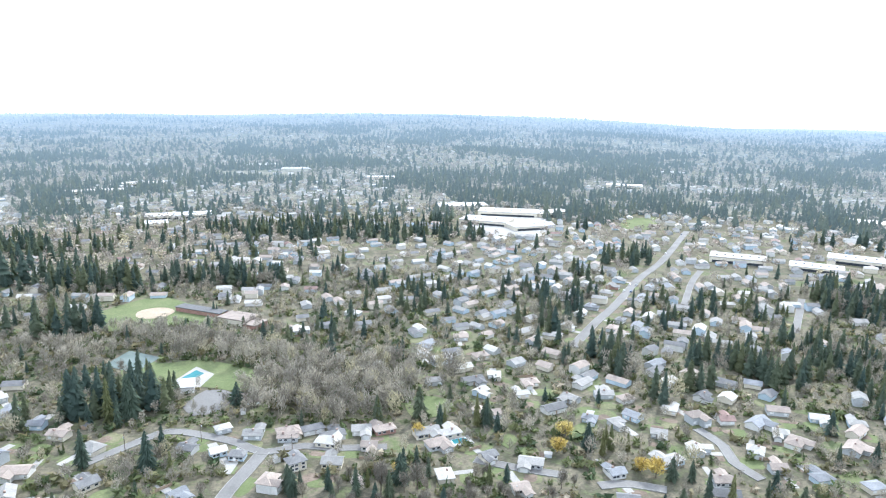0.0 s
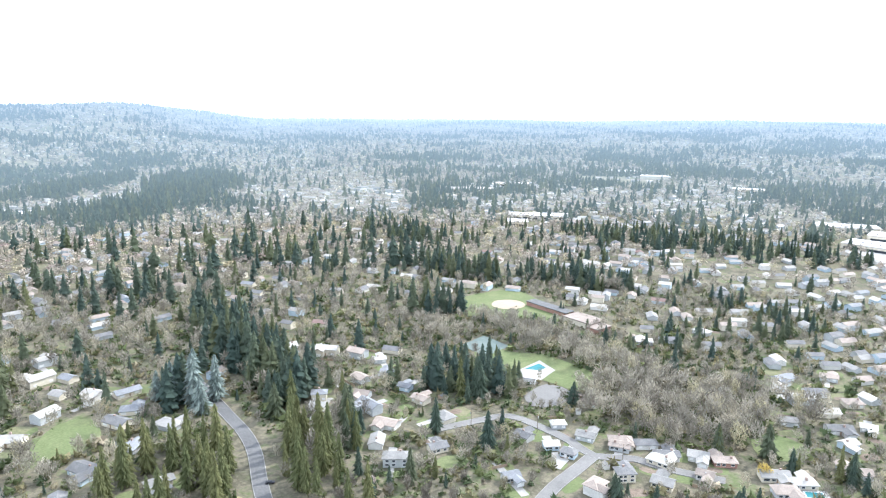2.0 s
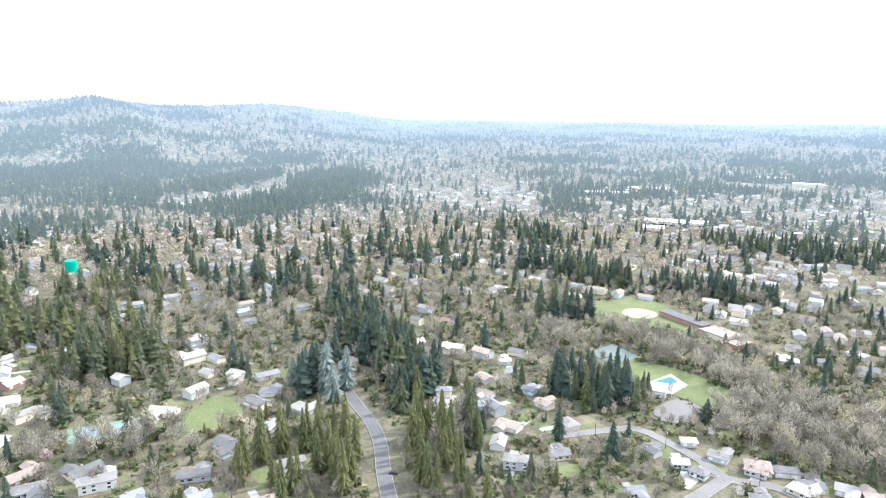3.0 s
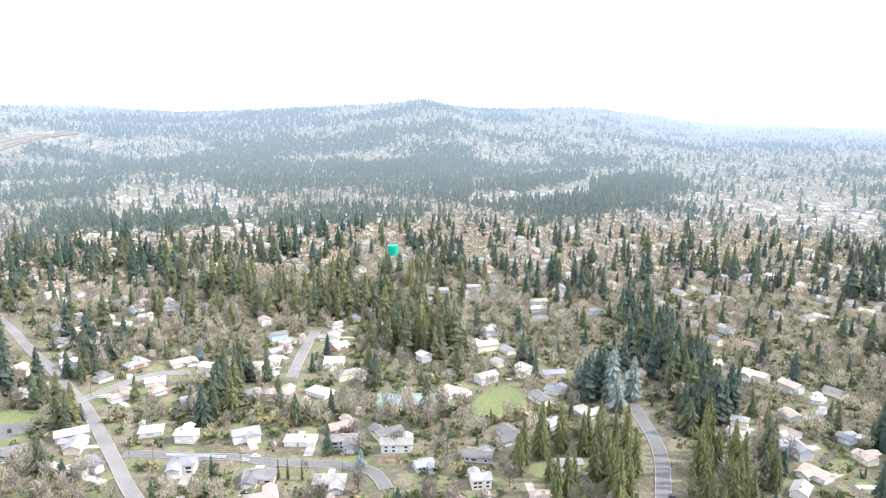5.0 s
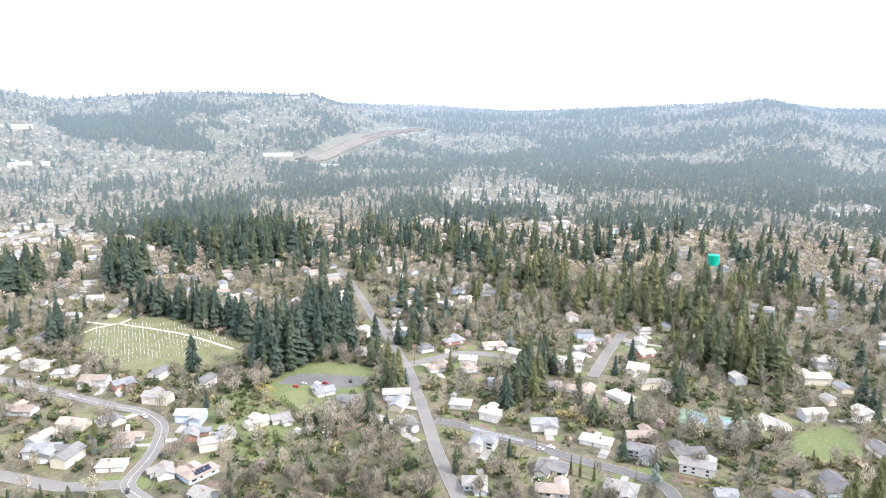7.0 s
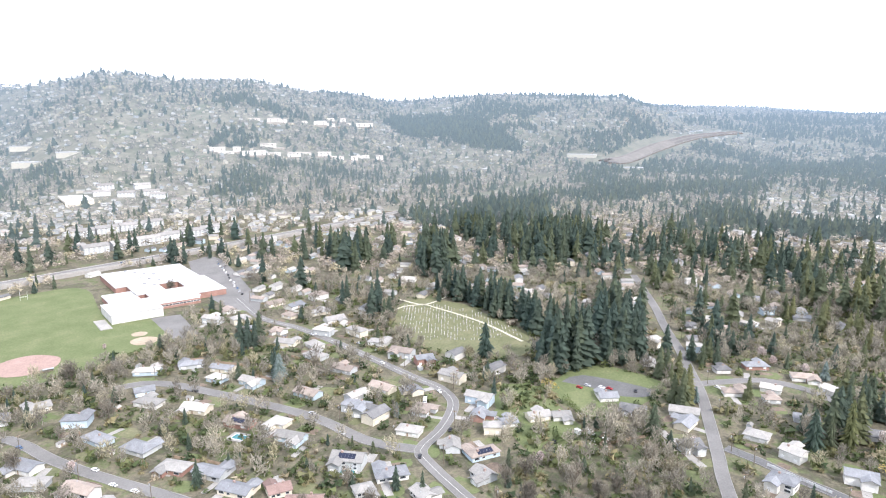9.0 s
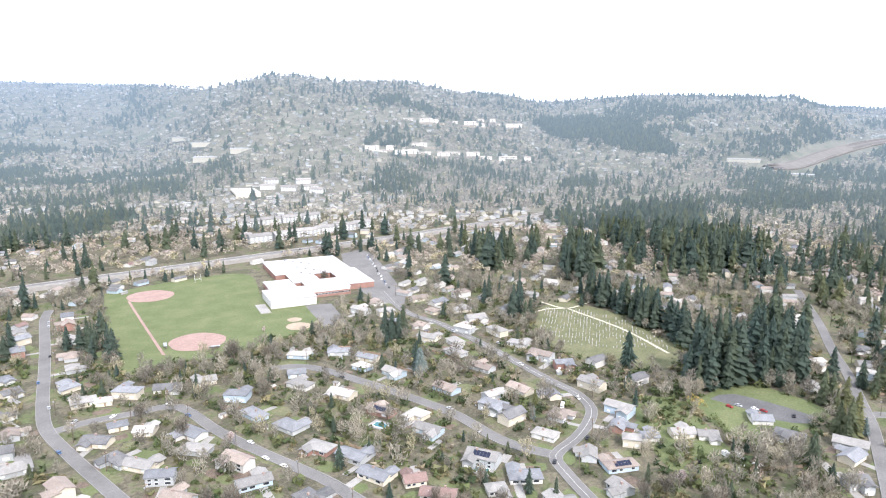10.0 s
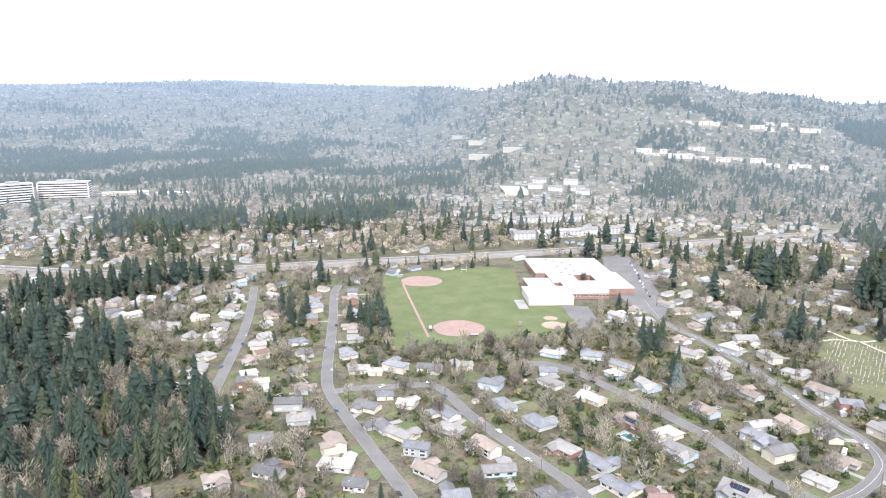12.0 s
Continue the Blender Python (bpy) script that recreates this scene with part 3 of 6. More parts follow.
H_STREET_B = [
    (-423, -405, 91, 22, 'w'), (-229, -212, 94, 25, 'b'), (-237, -194, 143, 11, 'r'), (-234, -177, 117, 18, 'r'), (-283, -221, 95, 31, 'g'),
    (-273, -178, 103, 28, 'g'), (-285, -258, 95, 32, 'n'), (-329, -208, 96, 19, 'b'), (-335, -247, 84, 27, 'n'), (-379, -249, 87, 24, 'n'),
    (-362, -209, 78, 27, 'n'), (-392, -281, 81, 31, 'g'), (-335, -291, 86, 17, 'w'), (-433, -385, 154, 15, 'g'), (-418, -364, 139, 25, 'b'),
    (-486, -391, 158, 32, 'n'), (-488, -371, 175, 23, 'b'), (-521, -368, 157, 28, 'n'), (-481, -339, 146, 21, 'g'), (-469, -316, 150, 27, 'g')]
H_CEMETERY_SIDE = [
    (-437, -305, 94, 16, 'w'), (-448, -281, 75, 20, 'g'), (-436, -254, 98, 16, 'g'), (-421, -226, 93, 25, 'n'), (-415, -206, 137, 13, 'b'),
    (-395, -175, 81, 18, 'g'), (-371, -146, 90, 19, 'g'), (-337, -125, 113, 9, 'g'), (-349, -120, 130, 10, 'b'), (-310, -120, 141, 18, 'n'),
    (-272, -153, 131, 17, 'b'), (-254, -158, 139, 8, 'g'), (-614, -321, 103, 15, 'w'), (-406, -317, 99, 17, 'g'), (-364, -107, 133, 14, 'g'),
    (-370, -95, 121, 11, 'g'), (-408, -76, 121, 12, 'b'), (-616, -190, 150, 21, 'w')]
H_MAIN_ROAD = [
    (-390, -28, 164, 15, 'b'), (-361, -23, 130, 11, 'd'), (-366, -29, 121, 8, 'g'), (-578, -44, 106, 10, 'd'), (-578, -24, 102, 19, 'n'),
    (-543, -39, 121, 10, 'g'), (-503, 6, 115, 17, 'b'), (-449, -4, 110, 25, 'n'), (-447, 16, 110, 8, 'n'), (-391, 9, 78, 13, 'g'),
    (-595, -91, 149, 17, 'w'), (-627, -101, 150, 18, 'w'), (-549, -80, 137, 10, 'n'), (-644, 12, 122, 12, 'g'), (-602, 1, 146, 10, 'w'),
    (-610, 17, 67, 8, 'w'), (-522, -66, 156, 11, 'w')]
H_FAR_WEST = [
    (-90, -665, 170, 17, 'w'), (-62, -652, 176, 20, 'n'), (-71, -619, 14, 16, 'w'), (-34, -612, 1, 14, 'w'), (-26, -581, 158, 18, 'g'),
    (-25, -550, 139, 14, 'w'), (-83, -579, 150, 8, 'g'), (-96, -571, 150, 11, 'g'), (-119, -582, 168, 16, 'w'), (-101, -535, 139, 14, 'g'),
    (-118, -526, 150, 17, 'w'), (-142, -576, 124, 18, 'w'), (-103, -489, 119, 11, 'g'), (-160, -627, 7, 16, 'w'), (-194, -618, 112, 16, 'w'),
    (-162, -539, 179, 9, 'w'), (-151, -511, 13, 10, 'g'), (-139, -486, 161, 12, 'g'), (-126, -462, 3, 10, 'n'), (-119, -441, 176, 11, 'w'),
    (-113, -424, 158, 12, 'd'), (-120, -417, 168, 9, 'w')]
H_STREET_D = [
    (-148, -425, 0, 10, 'd'), (-125, -379, 154, 20, 'd'), (-125, -358, 162, 17, 'g'), (-98, -346, 164, 13, 'd'), (-89, -387, 168, 8, 'w'),
    (-169, -485, 179, 13, 'b'), (-91, -310, 128, 15, 'd'), (-66, -313, 175, 12, 'n'), (-33, -320, 173, 8, 'n'), (-185, -410, 161, 15, 'g'),
    (-193, -401, 150, 10, 'w'), (-165, -354, 120, 16, 'd'), (-161, -326, 92, 17, 'd'), (-165, -312, 109, 21, 'g'), (-164, -292, 136, 14, 'b'),
    (-122, -300, 140, 18, 'w'), (-123, -278, 136, 11, 'd'), (-159, -270, 108, 17, 'n'), (-158, -245, 160, 13, 'b'), (-189, -254, 157, 21, 'g'),
    (-192, -443, 90, 20, 'b'), (-209, -556, 3, 16, 'b'), (-164, -459, 3, 11, 'd')]
H_LANE_F = [
    (-495, 6, 95, 21, 'd'), (-494, 36, 100, 24, 'n'), (-476, 53, 51, 17, 'w'), (-454, 84, 109, 13, 'w'), (-412, 84, 59, 21, 'n'),
    (-403, 108, 33, 17, 'w'), (-529, 157, 102, 10, 'g'), (-478, 144, 113, 13, 'w'), (-450, 132, 62, 14, 'w'), (-488, 102, 105, 19, 'w'),
    (-362, 55, 90, 15, 'b'), (-345, 81, 64, 19, 'w'), (-332, 101, 72, 15, 'd'), (-316, 125, 66, 18, 'g'), (-342, 21, 70, 13, 'b'),
    (-317, 54, 64, 16, 'd'), (-296, 50, 81, 16, 'n'), (-298, 83, 66, 16, 'g'), (-302, 14, 90, 12, 'g')]
H_CURVE_G = [
    (-289, 159, 54, 16, 'd'), (-293, 130, 87, 8, 'b'), (-266, 148, 73, 8, 'b'), (-243, 167, 71, 9, 'n'), (-260, 194, 161, 14, 'g'),
    (-342, 243, 44, 13, 'b'), (-366, 258, 76, 16, 'b'), (-458, 263, 82, 14, 'w'), (-430, 242, 85, 18, 'w'), (-366, 186, 32, 17, 'w'),
    (-377, 243, 7, 12, 'w')]
H_PARK_SIDE = [
    (-334, 368, 58, 15, 'w'), (-302, 375, 16, 20, 'w'), (-258, 311, 34, 9, 'b'), (-250, 300, 15, 8, 'w'), (-280, 381, 1, 15, 'n'),
    (-261, 380, 46, 10, 'w'), (-243, 364, 22, 10, 'b'), (-253, 347, 163, 12, 'n'), (-237, 327, 8, 10, 'n'), (-220, 349, 1, 8, 'b'),
    (-222, 313, 161, 20, 'b'), (-202, 301, 5, 15, 'n'), (-202, 338, 169, 12, 'n'), (-178, 324, 157, 13, 'g'), (-175, 269, 28, 16, 'g'),
    (-164, 291, 53, 11, 'd'), (-119, 283, 50, 9, 'b'), (-113, 322, 34, 9, 'w'), (-102, 319, 176, 8, 'd'), (-100, 341, 2, 12, 'g'),
    (-81, 339, 6, 13, 'n'), (-59, 334, 169, 15, 'w')]
H_WOOD_SIDE = [
    (-71, 310, 34, 11, 'd'), (-37, 330, 179, 9, 'n'), (-111, 382, 14, 11, 'n'), (-118, 347, 34, 8, 'w'), (-48, 436, 169, 11, 'w'),
    (-12, 480, 53, 26, 'b'), (-14, 461, 20, 8, 'w'), (-5, 414, 18, 12, 'g'), (-108, 508, 16, 15, 'w'), (-74, 553, 159, 16, 'w')]
H_SOUTH_NEAR = [
    (24, 321, 31, 8, 'd'), (45, 315, 167, 15, 'g'), (37, 292, 18, 9, 'n'), (14, 497, 2, 13, 'n'), (27, 459, 26, 13, 'n'),
    (34, 426, 2, 8, 'w'), (56, 414, 10, 13, 'n'), (49, 396, 12, 9, 'w'), (24, 399, 50, 11, 'w'), (2, 302, 103, 12, 'w'),
    (99, 397, 2, 14, 'g'), (84, 364, 159, 9, 'b'), (98, 360, 23, 10, 'g'), (111, 391, 24, 11, 'n'), (133, 376, 153, 8, 'w'),
    (118, 347, 163, 10, 'g'), (144, 365, 19, 12, 'n'), (196, 377, 167, 15, 'n'), (161, 364, 1, 8, 'r'), (185, 349, 158, 8, 'w'),
    (163, 330, 155, 8, 'w'), (166, 312, 1, 8, 'n')]
H_SOUTH_FAR = [
    (215, 367, 163, 12, 'w'), (233, 360, 163, 11, 'g'), (183, 303, 14, 11, 'b'), (204, 296, 14, 11, 'b'), (134, 300, 1, 11, 'n'),
    (131, 288, 172, 15, 'd'), (85, 306, 18, 9, 'b')]
HOUSE_ROWS = [H_STREET_A, H_STREET_B, H_CEMETERY_SIDE, H_MAIN_ROAD, H_FAR_WEST, H_STREET_D, H_LANE_F, H_CURVE_G, H_PARK_SIDE, H_WOOD_SIDE, H_SOUTH_NEAR, H_SOUTH_FAR]
WINDOW = box_mesh("window_frame", (1.9, 0.16, 1.3), M["trim"])
PANE = box_mesh("pane", (1.6, 0.05, 1.05), M["glass"])
WIDE_WINDOW = box_mesh("window_frame", (3.0, 0.16, 1.4), M["trim"])
WIDE_PANE = box_mesh("pane", (2.7, 0.05, 1.15), M["glass"])
DOOR = box_mesh("door", (1.0, 0.12, 2.1), M["wood"])
GARAGE = box_mesh("garage_door", (3.6, 0.12, 2.2), M["trim"], 0.04)
CHIMNEY = box_mesh("chimney", (1.1, 0.9, 2.6), M["chimney"], 0.05)
STEP = box_mesh("doorstep", (2.2, 1.4, 0.3), M["concrete"])
VENT = box_mesh("roof_vent", (0.5, 0.5, 0.5), M["steel"], 0.05)


def gable_walls(bm, length, depth, wall, pitch, hip):
    """Walls with gable ends, as one closed body."""
    x, y = length / 2, depth / 2
    top = wall if hip else wall + y * pitch
    v = [bm.verts.new(p) for p in ((-x, -y, -0.4), (x, -y, -0.4), (x, y, -0.4), (-x, y, -0.4), (-x, -y, wall), (x, -y, wall), (x, y, wall), (-x, y, wall), (-x, 0, top), (x, 0, top))]
    for f in ((0, 1, 5, 4), (2, 3, 7, 6), (1, 2, 6, 9, 5), (3, 0, 4, 8, 7), (4, 5, 9, 8), (6, 7, 8, 9)):
        bm.faces.new([v[i] for i in f])
    return bm


def roof_shell(bm, length, depth, wall, pitch, hip, thick=0.28, over=0.65):
    """A gable or hip roof of real thickness that overhangs the walls."""
    x, y = length / 2 + over, depth / 2 + over
    low, high = wall - over * pitch + 0.06, wall + depth / 2 * pitch + 0.06
    in_x = y * 0.9 if hip else 0.0
    rows = []
    for d in (0.0, thick):
        rows.append([bm.verts.new(p) for p in ((-x, -y, low + d), (x, -y, low + d), (x, y, low + d), (-x, y, low + d), (-x + in_x, 0, high + d), (x - in_x, 0, high + d))])
    b, t = rows
    for f in ((0, 1, 5, 4), (2, 3, 4, 5)):
        bm.faces.new([t[i] for i in f])
        bm.faces.new([b[i] for i in reversed(f)])
    if hip:
        for f in ((1, 2, 5), (3, 0, 4)):
            bm.faces.new([t[i] for i in f])
            bm.faces.new([b[i] for i in reversed(f)])
        ring = (0, 1, 2, 3)
    else:
        ring = (0, 1, 5, 2, 3, 4)
    for a, c in zip(ring, ring[1:] + ring[:1]):
        bm.faces.new((b[a], b[c], t[c], t[a]))
    bmesh.ops.recalc_face_normals(bm, faces=bm.faces)
    return bm


rng = random.Random(7)
HOUSE_LABEL = "{w} single-storey house with a {r} {k} shingle roof"


def southern(x, y):
    """1 in the southern quarter of small bungalows and lower trees, 0 elsewhere."""
    az = (math.degrees(math.atan2(-x, y)) + 90) % 360 - 90
    return min(1.0, max(0.0, (44 - az) / 22))


def house(x, y, heading, length, code, solar=False):
    small = 0.88 - 0.14 * southern(x, y)
    far = math.hypot(x, y) > 350
    hip = rng.random() < 0.35
    tall = rng.random() < (0.25 if small > 0.8 else 0.06)
    wall, depth, pitch = (4.9 if tall else 2.9), rng.uniform(8.6, 11.0), rng.uniform(0.36, 0.52)
    length = min(max(length + 0.8, 10.5), 18.5) * small
    depth = min(depth * small, 0.76 * length)
    tone, wall_m = WALL[rng.choices(range(5), (0.26, 0.30, 0.26, 0.1, 0.04))[0]]
    word, roof_m = ROOF[code]
    base = new("house")
    base.matrix_basis = pose(x, y, hz(x, y), 0, 0, heading)
    label = HOUSE_LABEL.format(w=tone, r=word, k="hip" if hip else "gable")
    tagged(base, label.replace("single-storey", "two-storey") if tall else label, "house", "houses of the suburb")
    part("wall", gable_walls(bmesh.new(), length, depth, wall, pitch, hip), wall_m, base)
    part("roof", roof_shell(bmesh.new(), length, depth, wall, pitch, hip), roof_m, base)
    side = rng.choice((-1, 1))
    if rng.random() < 0.75:
        wl_, wd = rng.uniform(4.5, 6.5), min(rng.uniform(5.5, 7.5), 0.5 * length)
        wx = rng.choice((-1, 1)) * (length / 2 - wd / 2 - 0.3)
        m = pose(wx, side * (depth / 2 + wl_ / 2 - 1.5), 0, 0, 0, 90)
        part("wing_wall", gable_walls(bmesh.new(), wl_, wd, wall - 0.15, pitch * 0.95, False), wall_m, base, m=m)
        part("wing_roof", roof_shell(bmesh.new(), wl_ + 1.5, wd, wall - 0.15, pitch * 0.95, False), roof_m, base, m=m)
        shared("garage_door", GARAGE, base, pose(wx, side * (depth / 2 + wl_ - 1.45), 1.1))
    elif rng.random() < 0.5:
        shared("garage_door", GARAGE, base, pose(length / 2 - 3.4, side * (depth / 2 + 0.02), 1.1))
    shared("door", DOOR, base, pose(rng.uniform(-1, 1), side * (depth / 2 + 0.02), 1.15))
    if not far:
        shared("doorstep", STEP, base, pose(0, side * (depth / 2 + 0.75), 0.1))
    for s in (-1, 1):
        for k in ((-0.32, 0.3) if far else (-0.34, -0.1, 0.3)):
            wide = rng.random() < 0.4 and length > 12
            for level in ((1.6, 3.6) if tall and not far else (1.65,)):
                w = shared("window", WIDE_WINDOW if wide else WINDOW, base, pose(k * length, s * (depth / 2 + 0.03), level))
                if not far:
                    shared("pane", WIDE_PANE if wide else PANE, w, pose(0, s * 0.07, 0))
    if rng.random() < 0.6:
        shared("chimney", CHIMNEY, base, pose(rng.uniform(-0.3, 0.3) * length, rng.uniform(-1, 1) * depth / 5, wall + depth / 2 * pitch - 0.3))
    if not far:
        for _ in range(1):
            vx, vy = rng.uniform(-0.3, 0.3) * length, rng.choice((-1, 1)) * depth * 0.25
            shared("roof_vent", VENT, base, pose(vx, vy, wall + depth / 4 * pitch + 0.4))
    if solar:
        tilt = math.degrees(math.atan(pitch))
        for k in range(5):
            shared("solar_panel", SOLAR, base, pose(-3.6 + k * 1.8, -depth * 0.26, wall + depth * 0.24 * pitch + 0.45, tilt))
    c, s = math.cos(radians(heading)), math.sin(radians(heading))
    for k in (-0.42, -0.2, 0, 0.2, 0.42):
        take(x + k * length * c, y + k * length * s, depth / 2 + 1.0)
    return base


SOLAR = box_mesh("solar_panel", (1.7, 3.2, 0.08), M["solar"])
house_spots = []
for rows in HOUSE_ROWS:
    for hx, hy, hh, hl, hc in rows:
        if all(math.hypot(hx - a, hy - b) > 9 for a, b in house_spots):
            house_spots.append((hx, hy))
            house(hx, hy, hh, hl, hc, min(math.hypot(hx + 272, hy + 178), math.hypot(hx + 283, hy + 257), math.hypot(hx + 308, hy + 120)) < 7)


def street_rows(lines, most):
    """Houses of the same kind in the gaps that the streets' rows still have."""
    built = 0
    for line in lines:
        for i in range(2, len(line) - 2, 2):
            d = (line[i + 1] - line[i]).normalized()
            for side in (-1, 1):
                x, y = line[i].x + d.y * side * 17, line[i].y - d.x * side * 17
                free = all(is_free(x + a, y + b) for a in (-5, 0, 5) for b in (-5, 0, 5))
                if built >= most or math.hypot(x, y) < 262 or not free or any(math.hypot(x - a, y - b) < 16.5 for a, b in house_spots):
                    continue
                house_spots.append((x, y))
                GAP_HOUSES.append((x, y, math.degrees(math.atan2(d.y, d.x)) + rng.uniform(-6, 6), rng.uniform(10.5, 14.5), rng.choices("bdgnw", (2, 2, 4, 3, 3))[0]))
                house(*GAP_HOUSES[-1])
                built += 1


GAP_HOUSES = []
street_rows((line_d, line_c, line_a, bend_line, line_f, line_e, line_h, line_hb, line_j, line_n, line_m, line_k, line_i), 62)
HOUSE_ROWS.append(GAP_HOUSES)


# lawns and drives round the mapped houses
def yards(name, material, label, category, z, chance, sizes, gap):
    verts, faces = [], []
    for rows in HOUSE_ROWS:
        for x, y, h, length, code in rows:
            for side in (-1, 1):
                if rng.random() > chance:
                    continue
                c, s = math.cos(radians(h)), math.sin(radians(h))
                w, d = rng.uniform(*sizes[0]), rng.uniform(*sizes[1])
                ox, oy = rng.uniform(-0.35, 0.35) * length, side * (gap + d / 2)
                b = len(verts)
                n = 14 if sizes[0][1] > 5 else 4
                for k in range(n):
                    a = (k + 0.5) * math.tau / n
                    q = max(abs(math.cos(a)), abs(math.sin(a))) if n == 4 else max(abs(math.cos(a)), abs(math.sin(a))) ** 0.7
                    px, py = ox + w / 2 * math.cos(a) / q * (rng.uniform(0.8, 1.1) if n > 4 else 1), oy + d / 2 * math.sin(a) / q * (rng.uniform(0.8, 1.1) if n > 4 else 1)
                    verts.append((x + px * c - py * s, y + px * s + py * c, z + 0.0003 * (b % 97)))
                faces.append(tuple(range(b, b + n)))
                if gap < 5 or rng.random() < 0.3:
                    take(x + ox * c - oy * s, y + ox * s + oy * c, min(w, d) / 2 - 1)
    tagged(mesh_object(name, verts, faces, M[material]), label, category, kind="structure")


yards("garden_lawns", "grass", "small green lawns round the houses", "lawns", 0.05, 0.75, ((8, 17), (6, 13)), 7)
yards("dry_lawns", "dry_grass", "faded winter lawns round the houses", "lawns", 0.09, 0.35, ((7, 14), (6, 12)), 9)
yards("garden_beds", "earth", "dark dug garden beds round the houses", "garden beds", 0.13, 0.5, ((6, 12), (4, 8)), 8)
yards("driveways", "concrete", "pale concrete driveways of the houses", "driveways", 0.18, 0.42, ((3, 4.8), (9, 13)), 4.5)


# ---------------------------------------------------------------- school, park buildings, tank, towers
def flat_block(parent, x0, x1, y0, y1, h, wall_m, roof_m, deep=0.3):
    part("wall", box(bmesh.new(), x0, x1, y0, y1, -deep, h), wall_m, parent)
    part("roof", box(bmesh.new(), x0 - 0.5, x1 + 0.5, y0 - 0.5, y1 + 0.5, h, h + 0.7, 0.1), roof_m, parent)


def school():
    base = new("school_building")
    base.matrix_basis = pose(-480, -540, 0, 0, 0, 62)
    tagged(base, "low brick school with flat white roofs", "school")
    for b in ((-65, 2, -30, 50, 5.5), (2.3, 66, 25.3, 54, 5.6), (2.3, 12, -20, 25, 5.8), (12.3, 42, -20, 6, 5.8), (42.3, 80, -13.5, 25, 7.0), (62.3, 101, -55, -13.8, 7.2), (20, 52, -46, -20.3, 4.5)):
        flat_block(base, *b, WALL[0][1] if b[4] > 7.1 else M["brick"], M["membrane"])
    for k in range(12):
        w = shared("window", WIDE_WINDOW, base, pose(80.05, -11 + k * 3.1, 3.0, 0, 0, 90))
        shared("pane", WIDE_PANE, w, pose(0, -0.07, 0))
    bm = bmesh.new()
    for k in range(9):
        box(bm, -60 + k * 9, -57.5 + k * 9, -8 + (k * 7) % 23, -5.5 + (k * 7) % 23, 6.2, 7.6, 0.1)
    part("roof_unit", bm, M["steel"], base)
    part("front_band", box(bmesh.new(), 80.03, 80.2, -13, 24.5, 5.2, 6.8), M["trim"], base)
    part("retaining_slope", box(bmesh.new(), 84, 112, -66, -57, -0.2, 0.9, 0.3), M["concrete"], base)
    for a in range(-75, 105, 8):
        for b in range(-58, 60, 8):
            p = base.matrix_basis @ Vector((a, b, 0))
            take(p.x, p.y, 6)


school()


def pool_house():
    base = new("pool_house")
    base.matrix_basis = pose(-157, 402, 0.1, 0, 0, 105)
    tagged(base, "white flat-roofed pool house beside a public pool", "pool house")
    flat_block(base, -7, 7, -4, 4, 3.4, M["trim"], M["membrane"])
    shared("door", DOOR, base, pose(0, 4.05, 1.1))


pool_house()


def park_school():
    base = new("brick_school")
    base.matrix_basis = pose(-200, 553, 0, 0, 0, -23)
    tagged(base, "low tan-roofed brick school beside a ball field", "school")
    tan = ROOF["n"][1]
    flat_block(base, -23, 23, -5, 5, 3.6, M["brick"], ROOF["d"][1])
    flat_block(base, 29, 57, -14, 4, 4.6, WALL[1][1], tan)
    flat_block(base, 57, 68, -18, -2, 3.8, M["brick"], tan)
    for a in range(-40, 90, 8):
        for b in range(-18, 20, 8):
            p = base.matrix_basis @ Vector((a, b + (0 if a < 30 else -5), 0))
            take(p.x, p.y, 6)


park_school()


def water_tank():
    base = new("water_tank")
    tx, ty = -741, 291
    base.matrix_basis = pose(tx, ty, hz(tx, ty))
    tagged(base, "tall teal-green painted steel water tank among trees", "water tank")
    bm = bmesh.new()
    bmesh.ops.create_cone(bm, cap_ends=True, segments=32, radius1=5.9, radius2=5.9, depth=17, matrix=Matrix.Translation((0, 0, 8.5)))
    part("shell", bm, M["teal"], base)
    bm = bmesh.new()
    bmesh.ops.create_cone(bm, cap_ends=True, segments=32, radius1=6.1, radius2=0.6, depth=1.4, matrix=Matrix.Translation((0, 0, 17.7)))
    part("roof", bm, M["teal"], base)
    bm = bmesh.new()
    for k in range(20):
        a = k * math.tau / 20
        tube(bm, (5.6 * math.cos(a), 5.6 * math.sin(a), 17), (5.6 * math.cos(a), 5.6 * math.sin(a), 18.3), 0.06, 0.06, 4)
    part("railing", bm, M["steel"], base)
    bm = bmesh.new()
    for s in (-0.25, 0.25):
        tube(bm, (s, -6.0, 0), (s, -6.0, 17.6), 0.05, 0.05, 4)
    part("ladder", bm, M["steel"], base)
    take(tx, ty, 8)


water_tank()


